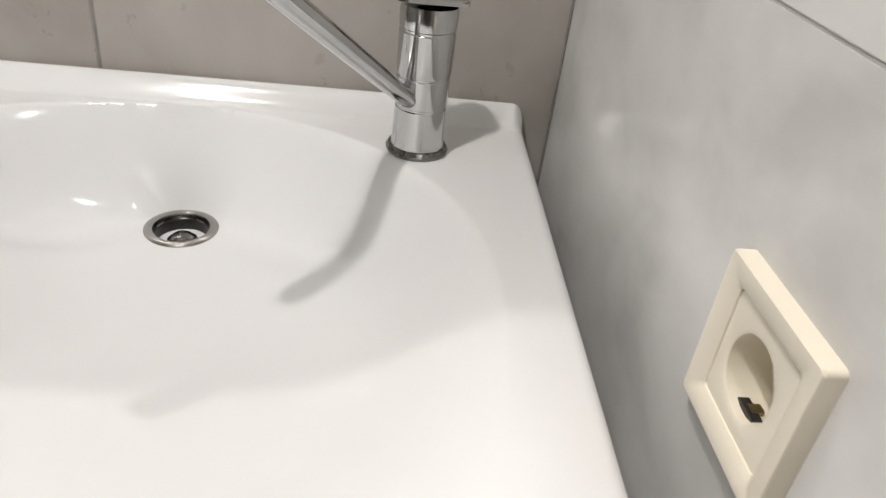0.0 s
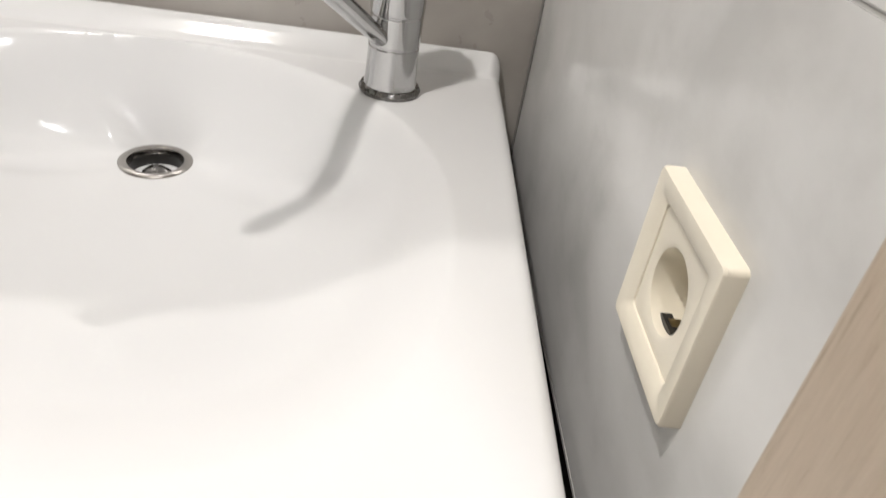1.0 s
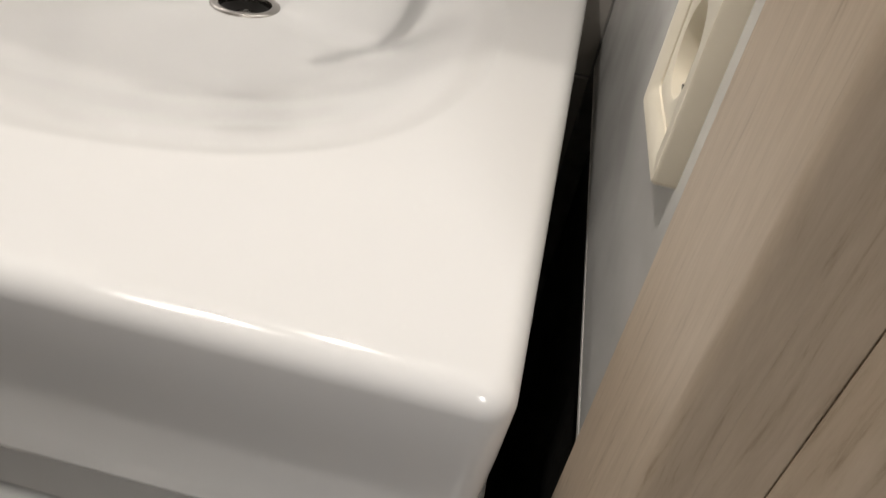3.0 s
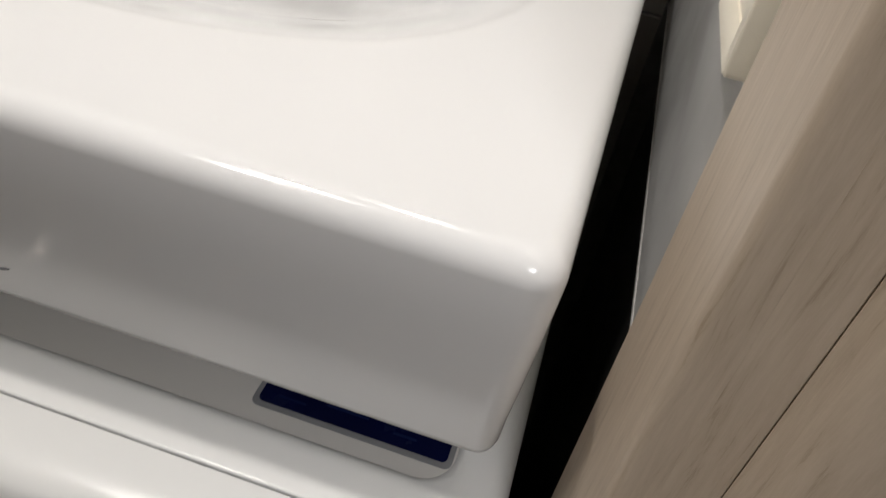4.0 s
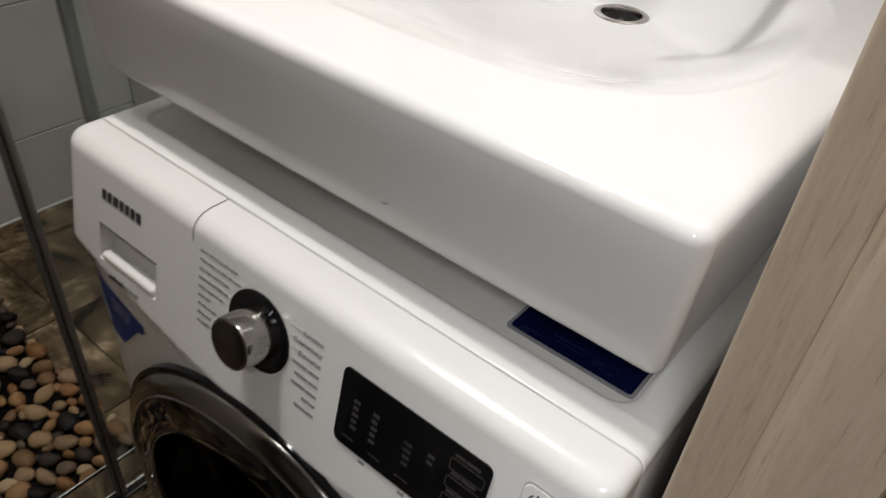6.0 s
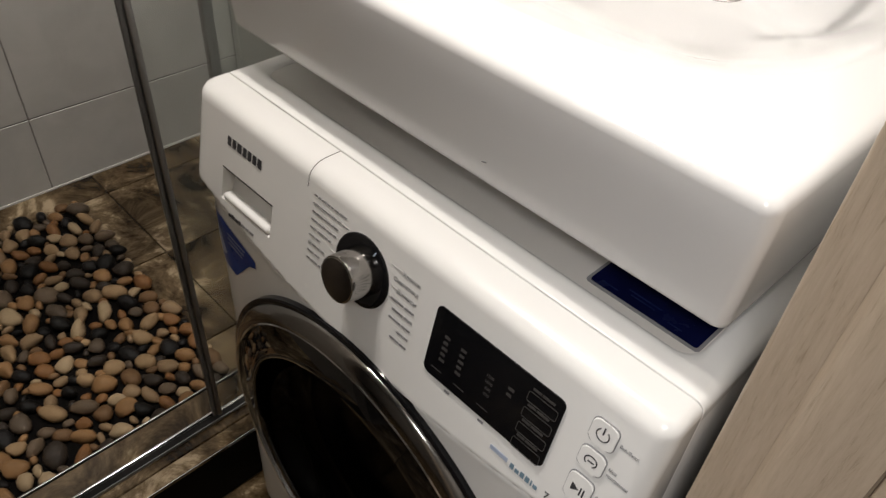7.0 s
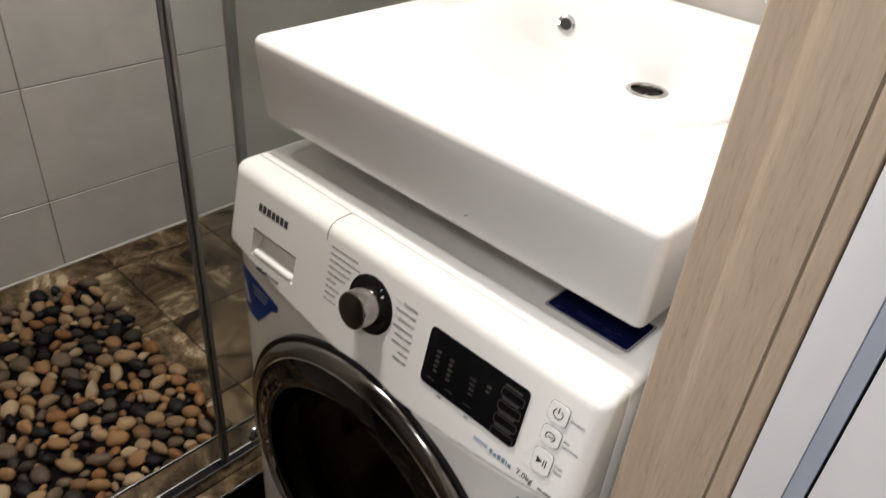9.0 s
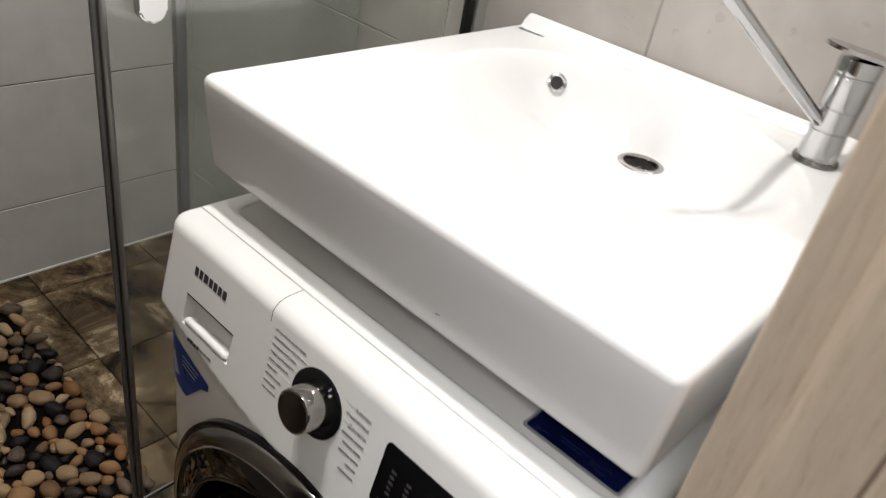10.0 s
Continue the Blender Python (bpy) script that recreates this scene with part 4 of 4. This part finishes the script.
def pebble_mesh(seed):
    r = random.Random(seed)
    bm = bmesh.new()
    bmesh.ops.create_icosphere(bm, subdivisions=2, radius=1)
    k = [r.uniform(-0.26, 0.26) for _ in range(6)]
    flats = []
    for _ in range(5):
        d = Vector((r.gauss(0, 1), r.gauss(0, 1), r.gauss(0, 0.6))).normalized()
        flats.append((d, r.uniform(0.62, 0.86)))
    for v in bm.verts:
        p = v.co.copy()
        q = 1 + k[0] * p.x * p.y + k[1] * p.x ** 2 * p.y + k[2] * p.y * p.z + k[3] * p.x ** 3 + k[4] * p.y ** 2 * p.x
        p *= q
        for d, h in flats:
            over = p.dot(d) - h
            if over > 0:
                p -= d * (over * 0.70)
        v.co = p * 1.16
    me = bpy.data.meshes.new("pebble")
    bm.to_mesh(me)
    bm.free()
    me.polygons.foreach_set("use_smooth", [True] * len(me.polygons))
    me.materials.append(M_PEBBLE)
    return me


PEBBLES = [pebble_mesh(s) for s in range(14)]
spots = []
for size, count, gap in ((0.0190, 150, 0.96), (0.0150, 290, 0.92), (0.0102, 420, 0.88)):
    made = 0
    for _ in range(9000):
        if made >= count:
            break
        x, y = prnd.uniform(MX0 + 0.012, MX1 - 0.012), prnd.uniform(MY0 + 0.012, MY1 - 0.012)
        s = size * prnd.uniform(0.85, 1.2)
        if all((x - a) ** 2 + (y - b) ** 2 > (gap * (s + c)) ** 2 for a, b, c in spots):
            spots.append((x, y, s))
            made += 1
spots_big = sorted(spots, key=lambda p: -p[2])
rest_v, rest_f = [], []
for k, (x, y, s) in enumerate(spots_big):
    asp, ang = prnd.uniform(0.58, 0.92), prnd.uniform(0, 3.14)
    if prnd.random() < 0.6:
        ang = prnd.gauss(0.35, 0.5)
    me = PEBBLES[k % 14]
    m = Matrix.LocRotScale((x, y, 0.0580 + 0.40 * s + prnd.uniform(0, 0.007)), Euler((prnd.uniform(-0.3, 0.3), prnd.uniform(-0.3, 0.3), ang)), (s * 1.10, s * asp, s * 0.66))
    if k < 300:
        ob = new("pebble", me)
        ob.parent = mat_thing
        ob.matrix_basis = Matrix.Translation(-Vector(mat_thing.location)) @ m
    else:
        base = len(rest_v)
        rest_v += [tuple(m @ v.co) for v in me.vertices]
        rest_f += [tuple(base + i for i in p.vertices) for p in me.polygons]
me = bpy.data.meshes.new("pebble_fill")
me.from_pydata([Vector(v) - Vector(mat_thing.location) for v in rest_v], [], rest_f)
me.polygons.foreach_set("use_smooth", [True] * len(me.polygons))
M_SMALL = M_PEBBLE.copy()
M_SMALL.name = "pebble_fill"
nt = M_SMALL.node_tree
geo = nt.nodes.new("ShaderNodeNewGeometry")
rampn = [n for n in nt.nodes if n.type == "VALTORGB" and n.color_ramp.interpolation == "CONSTANT"][0]
nt.links.new(geo.outputs["Random Per Island"], rampn.inputs[0])
me.materials.append(M_SMALL)
small = new("pebble_fill", me)
small.parent = mat_thing
tagged(small, "small filling pebbles", "", "", "stuff")

# ---- tiles, last ----
TILE_CACHE = {}


def tile(parent, mat, x0, x1, y0, y1, z0, z1, bevel=0.0012):
    """One tile as an object of its own; alike tiles share a mesh."""
    key = (round(x1 - x0, 4), round(y1 - y0, 4), round(z1 - z0, 4), mat.name)
    if key not in TILE_CACHE:
        bm = box(-(x1 - x0) / 2, (x1 - x0) / 2, -(y1 - y0) / 2, (y1 - y0) / 2, -(z1 - z0) / 2, (z1 - z0) / 2, bevel, 1)
        me = bpy.data.meshes.new("tile")
        bm.to_mesh(me)
        bm.free()
        me.materials.append(mat)
        TILE_CACHE[key] = me
    ob = new("tile", TILE_CACHE[key])
    ob.parent = parent
    ob.location = ((x0 + x1) / 2, (y0 + y1) / 2, (z0 + z1) / 2)
    return ob


def spans(lo, hi, start, step, gap):
    """Pieces between lo and hi with joints at start + k * step."""
    k = math.floor((lo - start) / step)
    out = []
    while start + k * step < hi:
        a, b = max(lo, start + k * step + gap / 2), min(hi, start + (k + 1) * step - gap / 2)
        if b - a > 0.006:
            out.append((a, b))
        k += 1
    return out


def socket_tile(z0, z1):
    """The wall tile round the socket, with the box hole cut through it."""
    y0, y1 = 0.1025, WALL_B - 0.001
    bm = bmesh.new()
    n = 48
    hole = [(SKY + 0.024 * math.cos(2 * math.pi * (i + 0.5) / n), SKZ + 0.024 * math.sin(2 * math.pi * (i + 0.5) / n)) for i in range(n)]
    edge = []
    for i in range(n):
        a = 2 * math.pi * (i + 0.5) / n
        c, s = math.cos(a), math.sin(a)
        k = min((y1 - SKY) / c if c > 0 else (y0 - SKY) / c, (z1 - SKZ) / s if s > 0 else (z0 - SKZ) / s)
        edge.append([SKY + c * k, SKZ + s * k])
    for cy, cz in ((y0, z0), (y0, z1), (y1, z0), (y1, z1)):
        near = min(edge, key=lambda p: (p[0] - cy) ** 2 + (p[1] - cz) ** 2)
        near[0], near[1] = cy, cz
    rows = [[bm.verts.new((x, p[0], p[1])) for p in ring] for x, ring in ((WALL_R + 0.0083, edge), (WALL_R, edge), (WALL_R, hole), (WALL_R + 0.0083, hole))]
    for a, b in zip(rows, rows[1:]):
        for i in range(n):
            j = (i + 1) % n
            bm.faces.new((a[i], a[j], b[j], b[i]))
    part("tile", bm, M_MARBLETILE, bpy.data.objects["wall_right"], smooth=0)


J = 0.0026
zrows = spans(0.0, CEIL - 0.002, 0.26, 0.314, J)
for z0, z1 in zrows:
    for a, b in spans(WALL_L, WALL_R, 0.207, 0.62, J):
        tile(bpy.data.objects["wall_back"], M_BACKTILE if a > -0.42 else M_WALLTILE, a, b, WALL_B, WALL_B + 0.0085, z0, z1)
    for a, b in spans(-0.615, WALL_B - 0.001, 0.092, 0.62, J):
        tile(bpy.data.objects["wall_left"], M_WALLTILE, WALL_L - 0.0085, WALL_L, a, b, max(z0, 0.058), z1)
for z0, z1 in spans(0.0, CEIL - 0.002, 1.218, 0.314, 0.0016):
    if z0 < SKZ < z1:
        socket_tile(z0, z1)
        continue
    if z1 < 0.92:
        continue
    tile(bpy.data.objects["wall_right"], M_MARBLETILE, WALL_R, WALL_R + 0.0085, 0.1025, WALL_B - 0.001, z0, z1, 0.001)
for y0, y1 in spans(-0.62, WALL_B - 0.001, 0.19, 0.30, J):
    for a, b in spans(WALL_L + 0.001, -0.1845, -0.665, 0.30, J):
        tile(SFLOOR, M_BROWN, a, b, y0, y1, 0.044, 0.054)
for y0, y1 in spans(-0.62, WALL_B - 0.001, 0.19, 0.60, J):
    for a, b in ((-0.1835, -0.0885), (-0.0870, -0.056)):
        tile(STEP, M_BROWN, a, b, y0, y1, 0.1285, 0.1395, 0.0015)
structure("joint_filler", box(WALL_R + 0.0009, WALL_R + 0.0078, 0.1030, WALL_B - 0.002, 1.2173, 1.2187), M_PALEGROUT, "thin pale joint between the marble wall tiles")
structure("tile_edge_trim", box(WALL_R - 0.0004, WALL_R + 0.0078, 0.1030, WALL_B - 0.002, 0.9012, 0.9042), M_PALEGROUT, "pale cut lower edge of the wall tiles")
# Grey strip added to give the wall corner its soft shade.
structure("corner_sealant", box(WALL_R - 0.0025, WALL_R - 0.0002, WALL_B - 0.0030, WALL_B - 0.0004, 0.05, 2.44, 0.0008), M_GROUT_MID, "added grey strip toned like the soft shade of the wall corner")
structure("step_trim", box(-0.1895, -0.1858, -0.615, WALL_B - 0.002, 0.0545, 0.1412, 0.0008), M_ALU, "thin metal trim along the kerb")
structure("step_face", box(-0.0638, -0.0585, -0.62, WALL_B - 0.001, 0.0, 0.1283, 0.001), M_STEPFACE, "black matt face of the shower kerb")
structure("step_edge", box(-0.0558, -0.0540, -0.615, WALL_B - 0.002, 0.1330, 0.1402, 0.0005), M_RAIL, "thin pale metal edge of the shower kerb")
structure("shower_sealant", box(WALL_L, WALL_L + 0.004, -0.615, WALL_B - 0.002, 0.0542, 0.0600, 0.001), M_PALEGROUT, "pale sealant line along the shower floor")
for y0, y1 in spans(-2.29, WALL_B, -0.07, 0.33, J):
    for a, b in spans(-0.058, 1.945, 0.10, 0.33, J):
        tile(FLOOR, M_BROWN, a, b, y0, y1, -0.0105, 0.0)
    for a, b in spans(-1.06, -0.0585, 0.10, 0.33, J):
        if y1 < -0.74:
            tile(FLOOR, M_BROWN, a, b, y0, y1, -0.0105, 0.0)
